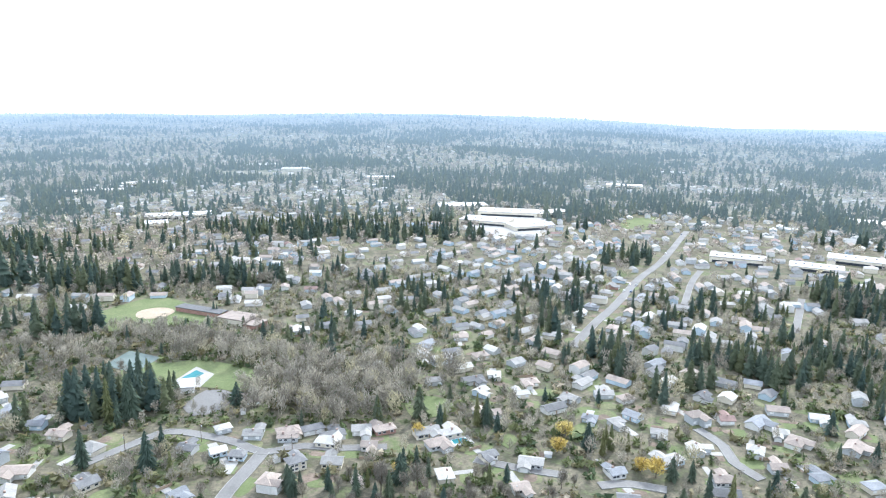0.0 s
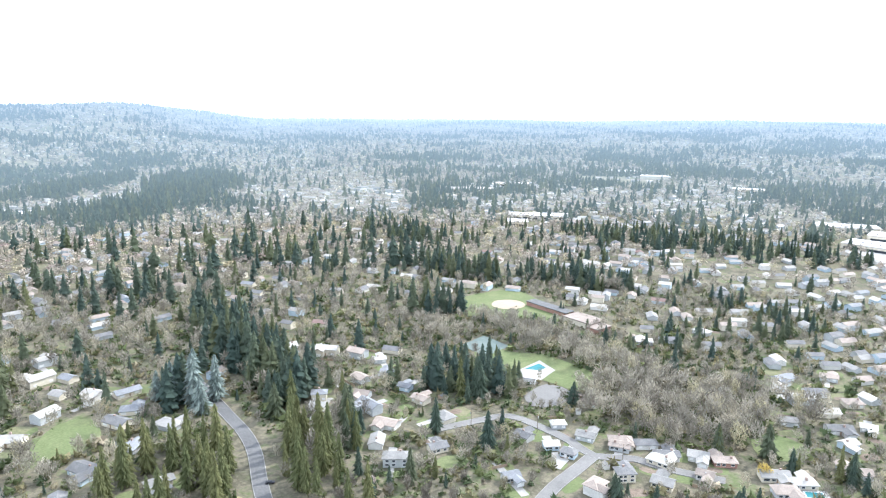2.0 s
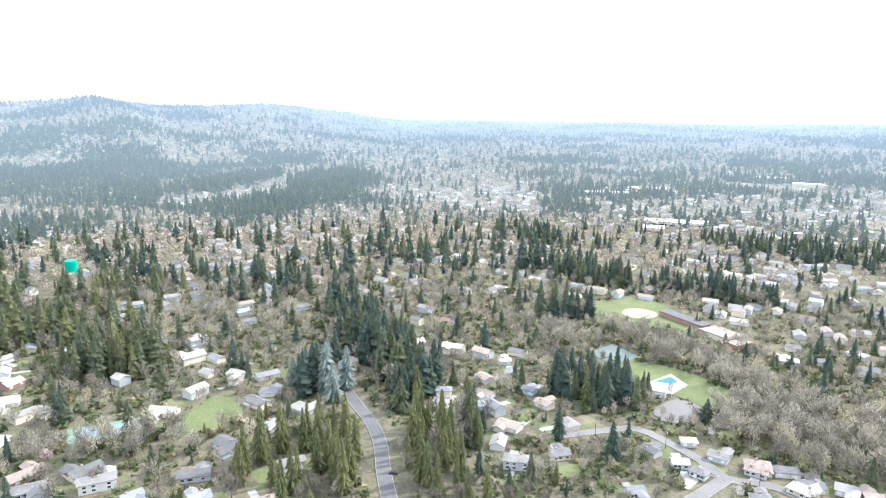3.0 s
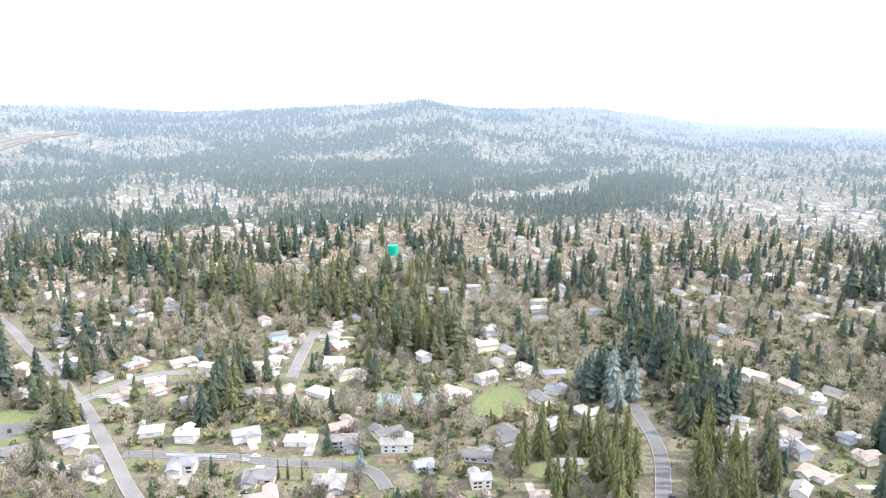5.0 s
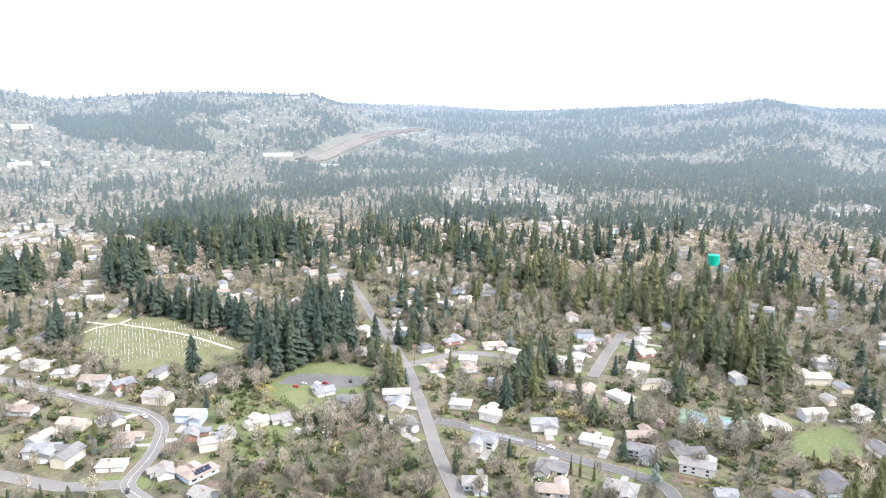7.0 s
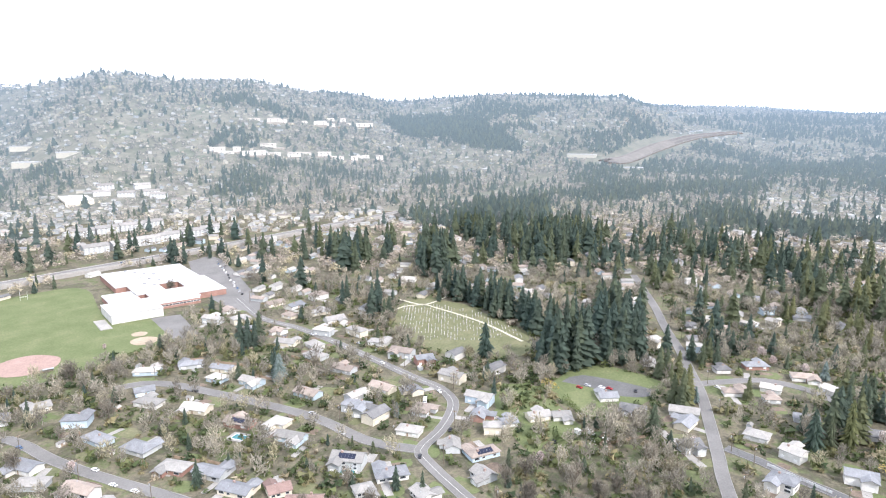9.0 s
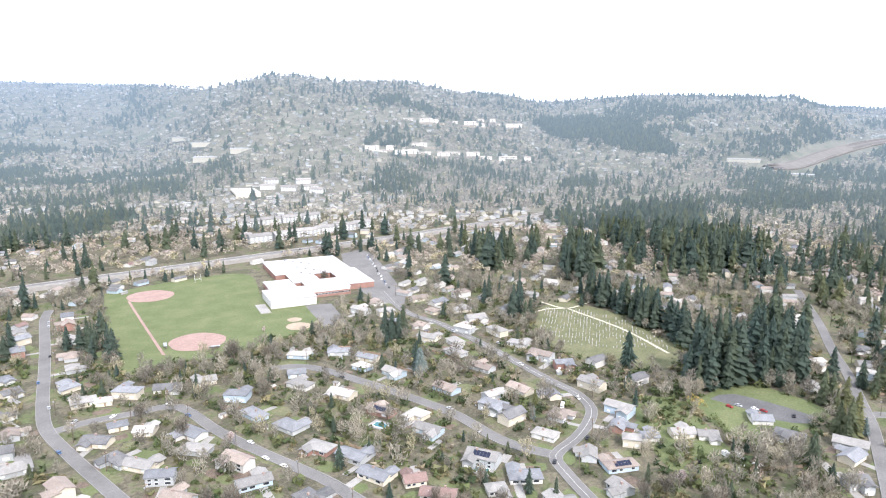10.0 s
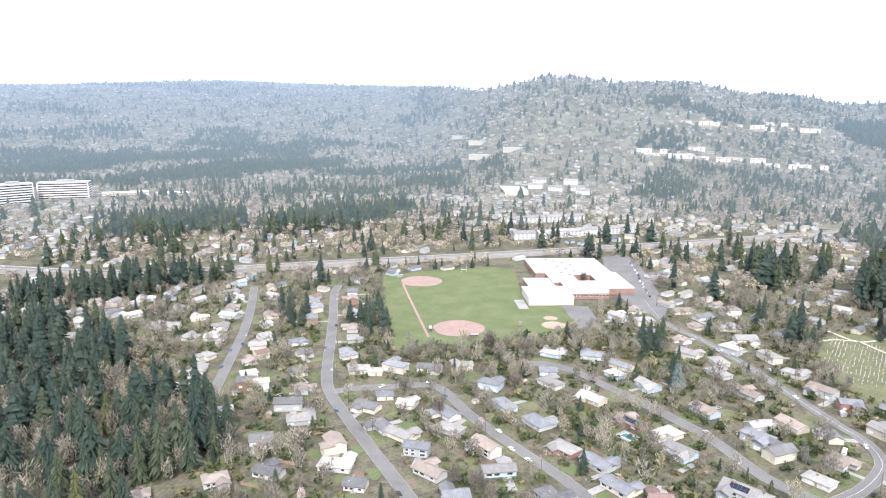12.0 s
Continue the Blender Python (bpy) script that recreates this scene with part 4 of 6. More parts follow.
def office(x, y, heading, w, d, storeys, label):
    base = new("office_building")
    base.matrix_basis = pose(x, y, hz(x, y) - 2, 0, 0, heading)
    tagged(base, label, "office building")
    h = storeys * 4.2
    part("wall", box(bmesh.new(), -w / 2, w / 2, -d / 2, d / 2, 0, h + 2), WALL[0][1], base)
    part("roof", box(bmesh.new(), -w / 2 - 0.4, w / 2 + 0.4, -d / 2 - 0.4, d / 2 + 0.4, h + 2, h + 3), M["membrane"], base)
    part("roof_plant", box(bmesh.new(), -w / 5, w / 8, -d / 5, d / 4, h + 3, h + 6.5, 0.2), M["steel"], base)
    band = box_mesh("window_band", (w * 0.94, 0.3, 1.9), M["glass"])
    end = box_mesh("window_band", (d * 0.9, 0.3, 1.9), M["glass"])
    for k in range(storeys):
        for s in (-1, 1):
            shared("window_band", band, base, pose(0, s * (d / 2 + 0.02), 4.2 + k * 4.2))
            shared("window_band", end, base, pose(s * (w / 2 + 0.02), 0, 4.2 + k * 4.2, 0, 0, 90))
    take(x, y, max(w, d) / 2 + 4)


office(10, -1405, 12, 62, 26, 8, "white mid-rise office block with dark window bands")
office(-72, -1432, -14, 84, 28, 7, "white mid-rise office block with stepped dark window bands")


def hall(x, y, heading, w, d, h, roof, label, name="retail_hall"):
    base = new(name)
    base.matrix_basis = pose(x, y, hz(x, y), 0, 0, heading)
    tagged(base, label, "commercial building")
    # Beyond 1500 m walls and roof take the materials with painted haze
    far = math.hypot(x, y) > 1500
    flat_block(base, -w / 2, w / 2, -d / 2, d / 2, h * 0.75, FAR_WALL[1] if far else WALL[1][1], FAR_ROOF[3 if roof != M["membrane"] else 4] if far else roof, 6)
    bm = bmesh.new()
    for k in range(6):
        box(bm, -w * 0.4 + k * w * 0.15, -w * 0.4 + k * w * 0.15 + 2.2, -d * 0.2 + (k * 5) % 7, -d * 0.2 + 2 + (k * 5) % 7, h * 0.75 + 0.6, h * 0.75 + 2.0, 0.1)
    part("roof_unit", bm, M["steel"], base)
    if not far:
        part("shop_front", box(bmesh.new(), -w * 0.45, w * 0.45, -d / 2 - 0.2, -d / 2 - 0.02, 0.2, 3.0), M["glass"], base)
    for k in (-0.35, 0, 0.35):
        p = base.matrix_basis @ Vector((k * w, 0, 0))
        take(p.x, p.y, d / 2)


hall(-855, -1122, 60, 90, 46, 8, M["membrane"], "long warehouse with a bright white flat roof", "warehouse")
hall(62, 985, -20, 70, 40, 8, M["membrane"], "shopping hall with a white flat roof")
hall(120, 950, 20, 60, 34, 7, M["membrane"], "shopping hall with a white flat roof")
hall(100, 1060, -10, 90, 40, 8, ROOF["w"][1], "shopping hall with a pale flat roof")
hall(165, 1060, 30, 60, 30, 7, ROOF["w"][1], "shopping hall with a pale flat roof")
hall(30, 1120, 10, 80, 34, 7, M["membrane"], "shopping hall with a white flat roof")
PALE_HALLS = [(-444, 1707, 14, 72), (-341, 1610, 10, 66), (-384, 1003, 20, 96), (-390, 930, 24, 30), (-614, 1216, 26, 94), (-587, 1345, 22, 84), (362, 1392, -14, 70), (466, 756, -32, 66), (617, 997, -32, 62), (-134, 1492, 5, 60),
              (534, 1669, -18, 56), (330, 760, -24, 58), (400, 725, -28, 52), (-1832, -441, 100, 76), (-1787, -300, 98, 50), (-1839, -215, 96, 44), (-2699, -565, 100, 88),
              (-1080, 625, 60, 34), (-1114, -1608, 145, 78), (-1067, -1402, 142, 56), (-1254, -1923, 147, 74), (-891, -1610, 150, 80), (-172, -1424, 172, 80), (-253, -1404, 168, 60), (-1020, -1480, 140, 60)]
for rx, ry, rh, rw in PALE_HALLS:
    hall(rx, ry, rh, rw, rng.uniform(24, 36), rng.uniform(6, 9), M["membrane"] if rng.random() < 0.6 else ROOF["w"][1], "large pale flat-roofed commercial building")
CONDO_ROWS = [(-1304, -1122, 130, 110), (-1290, -1160, 130, 70), (-1393, -1069, 127, 80), (-1476, -1038, 125, 84), (-1528, -984, 123, 70), (-1599, -951, 121, 72), (-1420, -1125, 128, 60), (-1543, -1247, 129, 90), (-1600, -1225, 127, 60),
              (-1677, -1189, 125, 90), (-1740, -1160, 124, 60), (-1839, -1137, 122, 100), (-1800, -1190, 122, 70)]


def condominium(x, y, heading, w):
    """A long terrace of three storeys, its units stepped back one from the next."""
    base = new("condominium")
    base.matrix_basis = pose(x, y, hz(x, y), 0, 0, heading)
    tagged(base, "long pale three-storey condominium terrace on a slope", "apartment block", "condominiums on the hill")
    n = max(3, int(w / 16))
    u = w / n
    for k in range(n):
        if k % 4 == 2:
            continue
        m = pose(-w / 2 + u * (k + 0.5), 5 * (k % 3), 0)
        part("wall", gable_walls(bmesh.new(), u - 0.4, 13, 8.5, 0.35, False), WALL[0][1], base, m=m)
        part("roof", roof_shell(bmesh.new(), u - 1.0, 13, 8.5, 0.35, False), ROOF["w"][1], base, m=m)
        for s in (-1, 1):
            for lv in (1.7, 4.5, 7.1):
                shared("window", WIDE_PANE, base, m @ pose(0, s * 6.52, lv))
    part("terrace_footing", box(bmesh.new(), -w / 2, w / 2, -8, 12, -8, 0.3), M["concrete"], base)
    for k in range(n):
        q = base.matrix_basis @ Vector((-w / 2 + u * (k + 0.5), 0, 0))
        take(q.x, q.y, 14)


for spot in CONDO_ROWS:
    condominium(*spot)
# open ground round the large far buildings
CLEARED = [(a, b, w / 3) for a, b, h, w in CONDO_ROWS] + [(a, b, 12 + w / 2) for a, b, h, w in PALE_HALLS if math.hypot(a, b) > 1600]


def apartment(x, y, heading):
    base = new("apartment_block")
    base.matrix_basis = pose(x, y, hz(x, y), 0, 0, heading)
    tagged(base, "grey three-storey apartment block with a gable roof", "apartment block", "apartment blocks by the highway")
    part("wall", gable_walls(bmesh.new(), 30, 13, 8.4, 0.5, False), WALL[2][1], base)
    part("roof", roof_shell(bmesh.new(), 30, 13, 8.4, 0.5, False), ROOF["g"][1], base)
    for s in (-1, 1):
        for k in range(5):
            for lv in (1.7, 4.5, 7.2):
                shared("window", WIDE_WINDOW, base, pose(-12 + k * 6, s * 6.53, lv))
    take(x, y, 18)


for ax_, ay_, ah_ in ((-575, -700, 160), (-607, -690, 165), (-640, -684, 158), (-672, -680, 166), (-705, -672, 160), (-735, -668, 168), (-640, -805, 150), (-672, -796, 160), (-705, -786, 150), (-735, -778, 165), (-905, -1085, 140), (-940, -1117, 150), (-925, -1045, 130), (-960, -1020, 145), (-985, -1070, 150), (-950, -990, 120)):
    apartment(ax_, ay_ - 30, ah_)


def mast(x, y, h):
    base = new("radio_mast")
    base.matrix_basis = pose(x, y, hz(x, y))
    tagged(base, "slender pale lattice radio mast on a wooded hill", "radio mast")
    bm = bmesh.new()
    for k in range(3):
        a = k * math.tau / 3
        tube(bm, (2.4 * math.cos(a), 2.4 * math.sin(a), 0), (0.6 * math.cos(a), 0.6 * math.sin(a), h), 0.5, 0.35, 4)
    part("leg", bm, M["trim"], base)
    bm = bmesh.new()
    for z in range(6, int(h), 9):
        box(bm, -1.6, 1.6, -1.6, 1.6, z, z + 0.8)
    part("brace", bm, M["trim"], base)


mast(-1560, -1830, 70)


# ---------------------------------------------------------------- vehicles
WHEEL = bpy.data.meshes.new("wheel")
bm = bmesh.new()
bmesh.ops.create_cone(bm, cap_ends=True, segments=10, radius1=0.34, radius2=0.34, depth=0.24, matrix=pose(0, 0, 0, 90))
bm.to_mesh(WHEEL)
bm.free()
WHEEL.materials.append(M["tyre"])


def car(x, y, heading, paint, van=False):
    base = new("van" if van else "car")
    base.matrix_basis = pose(x, y, hz(x, y) + 0.13, 0, 0, heading)
    tagged(base, f"{paint} {'box van' if van else 'parked car'} on asphalt", "van" if van else "car", "parked vehicles")
    bm = bmesh.new()
    if van:
        box(bm, -3.2, 1.9, -1.1, 1.1, 0.35, 2.9, 0.15)
        box(bm, 1.9, 3.3, -1.0, 1.0, 0.35, 1.9, 0.25)
    else:
        box(bm, -2.2, 2.2, -0.9, 0.9, 0.3, 0.88, 0.14)
        box(bm, -1.3, 0.6, -0.72, 0.72, 1.3, 1.42, 0.05)
    part("body", bm, CARS[paint], base)
    if not van:
        part("windows", box(bmesh.new(), -1.55, 0.95, -0.76, 0.76, 0.86, 1.32, 0.12), M["glass"], base)
    else:
        part("windscreen", box(bmesh.new(), 2.3, 3.0, -0.9, 0.9, 1.5, 2.2, 0.12), M["glass"], base)
    for wx in (-1.35, 1.35):
        for wy in (-0.82, 0.82):
            shared("wheel", WHEEL, base, pose(wx, wy, 0.34))


for cx, cy, ch, cp, cv in ((-418, -96, 70, "red", False), (-423, -92, 75, "silver", False), (-424, -83, 70, "white", False), (-424, -78, 72, "red", False), (-427, -62, 10, "black", False),
                           (-356, -176, 20, "white", True), (-329, -147, 15, "black", False), (-340, -90, 30, "black", False), (-354, -80, 60, "white", True), (-357, -75, 62, "white", True),
                           (-295, -149, 20, "black", False), (-338, 50, 60, "silver", False), (-340, 56, 62, "white", False), (-218, 224, 45, "black", False), (-455, -15, 60, "white", False),
                           (-402, -232, 70, "white", False), (-455, -318, 80, "red", False), (-430, -268, 75, "silver", False), (-187, -379, 20, "white", False), (-170, -390, 25, "silver", False)):
    car(cx, cy, ch, cp, cv)
for line, n in ((line_c, 5), (line_d, 7), (line_a, 3), (line_e, 4), (bend_line, 3), (line_i, 6)):
    for k in range(n):
        i = rng.randrange(4, len(line) - 4)
        d = (line[i + 1] - line[i]).normalized()
        s = rng.choice((-1, 1)) * 3.2
        car(line[i].x + d.y * s, line[i].y - d.x * s, math.degrees(math.atan2(d.y, d.x)), rng.choice(("white", "black", "silver", "silver", "blue")))
for k in range(22):
    i = rng.randrange(20, 150)
    d = (line_hw[i + 1] - line_hw[i]).normalized()
    s = rng.choice((-1, 1)) * rng.choice((4.5, 9.0))
    car(line_hw[i].x + d.y * s, line_hw[i].y - d.x * s, math.degrees(math.atan2(d.y, d.x)), rng.choice(("white", "black", "silver", "silver", "blue")))
for k in range(14):
    a = k / 13
    car(-598 + a * 96 + rng.uniform(-2, 2), -560 + a * 118, 35, rng.choice(("white", "black", "silver", "silver", "blue")))
# cemetery headstones, in slanting rows
STONES = [box_mesh("headstone", (0.9, 0.3, 0.9), M["stone"], 0.08, True), box_mesh("headstone", (1.4, 0.4, 0.5), M["stone"], 0.08, True), box_mesh("headstone", (0.7, 0.35, 1.4), M["stone"], 0.08, True)]
cem = [(-530, -285), (-548, -262), (-540, -215), (-507, -163), (-460, -150), (-440, -181), (-443, -209), (-466, -254)]


def inside(x, y, pts):
    hit = False
    for (ax, ay), (bx, by) in zip(pts, pts[1:] + pts[:1]):
        if (ay > y) != (by > y) and x < (bx - ax) * (y - ay) / (by - ay) + ax:
            hit = not hit
    return hit


stone_count = 0
for i in range(-16, 17):
    for j in range(-30, 31):
        gx = -495 + i * 5.4 * math.cos(0.42) - j * 2.6 * math.sin(0.42) + rng.uniform(-0.3, 0.3)
        gy = -215 + i * 5.4 * math.sin(0.42) + j * 2.6 * math.cos(0.42) + rng.uniform(-0.3, 0.3)
        if inside(gx, gy, cem) and rng.random() < 0.62 and stone_count < 300:
            stone_count += 1
            s = new("headstone", rng.choice(STONES))
            s.parent = cemetery
            s.matrix_basis = pose(gx, gy, 0.15, 0, 0, 24 + rng.uniform(-8, 8)) @ Matrix.Scale(rng.uniform(1.1, 1.8), 4)

# ---------------------------------------------------------------- trees
nrng = np.random.default_rng(11)


def conifer_shape(tiers, per, curved, spread=0.2, seed=0):
    """A unit-high conifer crown: whorls of drooping boughs round the trunk."""
    g = np.random.default_rng(seed)
    v, f = [], []
    for i in range(tiers):
        u = i / tiers
        z = 0.06 + 0.92 * u
        rad = spread * min(1.0, 0.65 + 2.2 * u) * (1 - u) ** 0.62 * g.uniform(0.72, 1.15) + 0.008
        n = max(3, int(per * (1 - 0.5 * u)))
        a0 = g.uniform(0, 6.3)
        for k in range(n):
            a = a0 + k * math.tau / n + g.uniform(-0.25, 0.25)
            r = rad * g.uniform(0.55, 1.2)
            w = math.pi / n * g.uniform(0.8, 1.25)
            drop = r * g.uniform(0.25, 0.6)
            top = z + (0.95 / tiers) * g.uniform(0.8, 1.3)
            b = len(v)
            if curved:
                v += [(0, 0, top), (0.62 * r * math.cos(a - w), 0.62 * r * math.sin(a - w), z - 0.35 * drop), (r * math.cos(a), r * math.sin(a), z - drop),
                      (0.62 * r * math.cos(a + w), 0.62 * r * math.sin(a + w), z - 0.35 * drop), (0.5 * r * math.cos(a), 0.5 * r * math.sin(a), z + 0.02)]
                f += [(b, b + 1, b + 4), (b + 1, b + 2, b + 4), (b + 2, b + 3, b + 4), (b + 3, b, b + 4)]
            else:
                v += [(0, 0, top + 0.4 / tiers), (r * math.cos(a - w), r * math.sin(a - w), z - drop * g.uniform(0.3, 1)), (r * math.cos(a + w), r * math.sin(a + w), z - drop)]
                f += [(b, b + 1, b + 2)]
    return np.array(v), np.array(f)


def bare_shape(twigs, width, seed=0, spread=0.36, low=0.22):
    """A unit-high leafless crown: fine twigs that fan up and out, as slivers."""
    g = np.random.default_rng(seed)
    v, f = [], []
    lobes = [(g.uniform(-0.16, 0.16), g.uniform(-0.16, 0.16), g.uniform(0.45, 0.8)) for _ in range(6)]
    for k in range(twigs):
        lx, ly, lz = lobes[g.integers(6)]
        d = g.normal(size=3)
        d /= np.linalg.norm(d)
        s = g.uniform(0.35, 1.0) ** 0.5
        p = np.array([lx + d[0] * spread * 0.62 * s, ly + d[1] * spread * 0.62 * s, lz + d[2] * 0.24 * s])
        p[2] = min(max(p[2], low), 1.02)
        out = np.array([p[0], p[1], 0.22 + 0.3 * (p[2] - 0.4)]) + g.normal(size=3) * 0.12
        out /= np.linalg.norm(out)
        side = np.cross(out, g.normal(size=3))
        side /= np.linalg.norm(side)
        ln, b = g.uniform(0.10, 0.2), len(v)
        q = p - out * ln
        v += [tuple(q - side * width * 1.4), tuple(q + side * width * 1.4), tuple(p)]
        f += [(b, b + 1, b + 2)]
    return np.array(v), np.array(f)


def clump_shape(leaves, size, seed=0):
    """A unit-high rounded shrub of many leaf sprays."""
    g = np.random.default_rng(seed)
    v, f = [], []
    for k in range(leaves):
        d = g.normal(size=3)
        d /= np.linalg.norm(d)
        p = np.array([d[0] * 0.5, d[1] * 0.5, 0.5 + d[2] * 0.5]) * g.uniform(0.75, 1.05)
        a, c = g.normal(size=3), g.normal(size=3)
        b = len(v)
        v += [tuple(p + a * size), tuple(p + c * size), tuple(p - (a + c) * size * 0.7)]
        f += [(b, b + 1, b + 2)]
    return np.array(v), np.array(f)


def soft_shape(cards, size, seed=0, lobes=4):
    """A unit-high leafless crown seen from afar: loose lobes of small twig fans."""
    g = np.random.default_rng(seed)
    v, f = [], []
    centres = [(g.uniform(-0.2, 0.2), g.uniform(-0.2, 0.2), g.uniform(0.42, 0.72)) for _ in range(lobes)]
    for k in range(cards):
        c = np.array(centres[k % lobes])
        d = g.normal(size=3)
        d /= np.linalg.norm(d)
        p = c + d * np.array([0.2, 0.2, 0.24]) * g.uniform(0.5, 1.1)
        a, e = g.normal(size=3) * size, g.normal(size=3) * size
        b = len(v)
        v += [tuple(p + a), tuple(p + e), tuple(p - 0.6 * (a + e))]
        f += [(b, b + 1, b + 2)]
    v = np.array(v)
    v[:, 2] = np.clip(v[:, 2], 0.05, 1.0)
    return v, np.array(f)


def as_mesh(name, shape, material):
    me = bpy.data.meshes.new(name)
    me.from_pydata(shape[0].tolist(), [], shape[1].tolist())
    me.materials.append(material)
    return me


def trunk_mesh(name, top, r):
    bm = bmesh.new()
    tube(bm, (0, 0, -0.02), (0, 0, top), r, r * 0.25, 6)
    me = bpy.data.meshes.new(name)
    bm.to_mesh(me)
    bm.free()
    me.materials.append(M["bark"])
    return me


def boughs_mesh(name, seed):
    g = random.Random(seed)
    bm = bmesh.new()
    tube(bm, (0, 0, -0.02), (0, 0, 0.34), 0.022, 0.015, 6)
    for k in range(7):
        a = k * math.tau / 7 + g.uniform(-0.3, 0.3)
        p = Vector((0, 0, g.uniform(0.2, 0.34)))
        q = Vector((math.cos(a) * g.uniform(0.1, 0.2), math.sin(a) * g.uniform(0.1, 0.2), g.uniform(0.55, 0.72)))
        tube(bm, p, q, 0.011, 0.006, 3)
        for _ in range(3):
            tube(bm, q, q + Vector((g.uniform(-0.14, 0.14), g.uniform(-0.14, 0.14), g.uniform(0.08, 0.25))), 0.006, 0.002, 3)
    me = bpy.data.meshes.new(name)
    bm.to_mesh(me)
    bm.free()
    me.materials.append(M["bark"])
    return me


def stuff(name, shapes, spots, material, label, category):
    """One object of many trees. spots: x, y, height, breadth, turn, tone, shape."""
    vs, fs, tones, at = [], [], [], 0
    for x, y, h, w, turn, tone, k in spots:
        v, f = shapes[int(k) % len(shapes)]
        c, s = math.cos(turn), math.sin(turn)
        p = np.empty_like(v)
        p[:, 0] = x + (v[:, 0] * c - v[:, 1] * s) * h * w
        p[:, 1] = y + (v[:, 0] * s + v[:, 1] * c) * h * w
        p[:, 2] = v[:, 2] * h
        vs.append(p)
        fs.append(f + at)
        tones.append(np.full(len(v), tone))
        at += len(v)
    if not vs:
        return None
    v, f, tone = np.concatenate(vs), np.concatenate(fs), np.concatenate(tones)
    sx = np.array([s[0] for s in spots]); sy = np.array([s[1] for s in spots])
    v[:, 2] += np.repeat(height(sx, sy), [len(p) for p in vs])
    me = bpy.data.meshes.new(name)
    me.vertices.add(len(v))
    me.vertices.foreach_set("co", v.astype(np.float32).ravel())
    me.loops.add(f.size)
    me.loops.foreach_set("vertex_index", f.astype(np.int32).ravel())
    me.polygons.add(len(f))
    me.polygons.foreach_set("loop_start", np.arange(0, f.size, 3, dtype=np.int32))
    me.update(calc_edges=True)
    me.attributes.new("tone", "FLOAT", "POINT").data.foreach_set("value", tone.astype(np.float32))
    me.materials.append(material)
    return tagged(new(name, me), label, category, kind="stuff")


# Groves of tall conifers: x, y, two radii, turn, share, tree height
GROVES_A = [(-452, -117, 22, 16, 0, 0.9, 34), (-490, -85, 32, 16, 20, 0.9, 30), (-544, -99, 40, 22, 0, 0.8, 30), (-520, -155, 62, 9, 60, 0.95, 26), (-570, -235, 45, 9, 62, 0.9, 26),
            (-700, -330, 60, 26, 30, 0.9, 34), (-860, -240, 120, 60, 10, 0.9, 32), (-1000, -360, 170, 60, 5, 0.9, 32), (-660, -420, 50, 26, 40, 0.85, 30), (-440, -40, 40, 7, 20, 0.9, 20), (-395, -343, 12, 9, 0, 0.9, 24)]
GROVES_B = [(-392, -642, 66, 7, 157, 0.7, 11), (-330, -668, 40, 7, 170, 0.7, 11), (-349, -284, 9, 9, 0, 0.9, 20), (-240, -361, 9, 9, 0, 0.9, 20), (-235, -500, 20, 34, 0, 0.8, 20), (-190, -545, 12, 34, 20, 0.8, 20),
            (-20, -385, 74, 66, 0, 0.36, 24), (10, -520, 60, 90, 0, 0.55, 25), (-40, -700, 90, 26, 0, 0.75, 24), (30, -320, 60, 40, 0, 0.36, 22), (-168, -443, 9, 14, 0, 0.7, 18), (-110, -715, 60, 22, 0, 0.75, 24)]
GROVES_C = [(-822, -30, 50, 24, 80, 0.28, 26), (-850, 60, 60, 40, 80, 0.22, 24), (-640, 150, 70, 26, 80, 0.34, 28), (-452, 205, 34, 22, 75, 0.95, 28), (-560, 190, 50, 22, 70, 0.36, 26), (-442, 60, 14, 22, 0, 0.85, 24), (-405, 45, 10, 20, 0, 0.8, 22),
            (-530, -21, 16, 14, 0, 0.7, 22), (-324, 273, 16, 14, 0, 0.5, 24), (-377, 352, 70, 18, 150, 0.85, 26), (-300, 320, 60, 14, 150, 0.85, 24), (-260, 185, 34, 16, 140, 0.8, 22)]
GROVES_D = [(-250, 215, 34, 10, 140, 0.7, 22), (-215, 275, 26, 14, 120, 0.85, 24), (-354, 635, 70, 26, 170, 0.85, 30), (-185, 372, 30, 17, 20, 1.25, 28), (-285, 505, 26, 16, 20, 0.9, 28), (-210, 650, 60, 22, 0, 0.85, 28), (-150, 900, 190, 55, 170, 0.9, 30),
            (-40, 990, 90, 30, 0, 0.8, 28), (-5, 301, 16, 8, 0, 0.7, 22), (30, 297, 10, 8, 0, 0.8, 24), (25, 353, 8, 8, 0, 0.9, 26)]
GROVES_E = [(117, 456, 16, 30, 0, 0.85, 26), (135, 392, 8, 10, 0, 0.8, 26), (222, 420, 26, 11, 170, 0.95, 26), (195, 452, 30, 16, 0, 0.8, 24), (163, 410, 9, 8, 0, 0.8, 24), (98, 556, 22, 46, 0, 0.75, 26), (362, 598, 30, 60, 0, 0.8, 26), (287, 451, 34, 26, 0, 0.7, 24),
            (220, 765, 50, 26, 30, 0.8, 26), (-30, 290, 14, 8, 0, 0.7, 20), (123, 299, 10, 9, 0, 0.8, 20), (480, 1050, 260, 40, 160, 0.85, 26), (-480, 780, 110, 40, 160, 0.6, 26)]
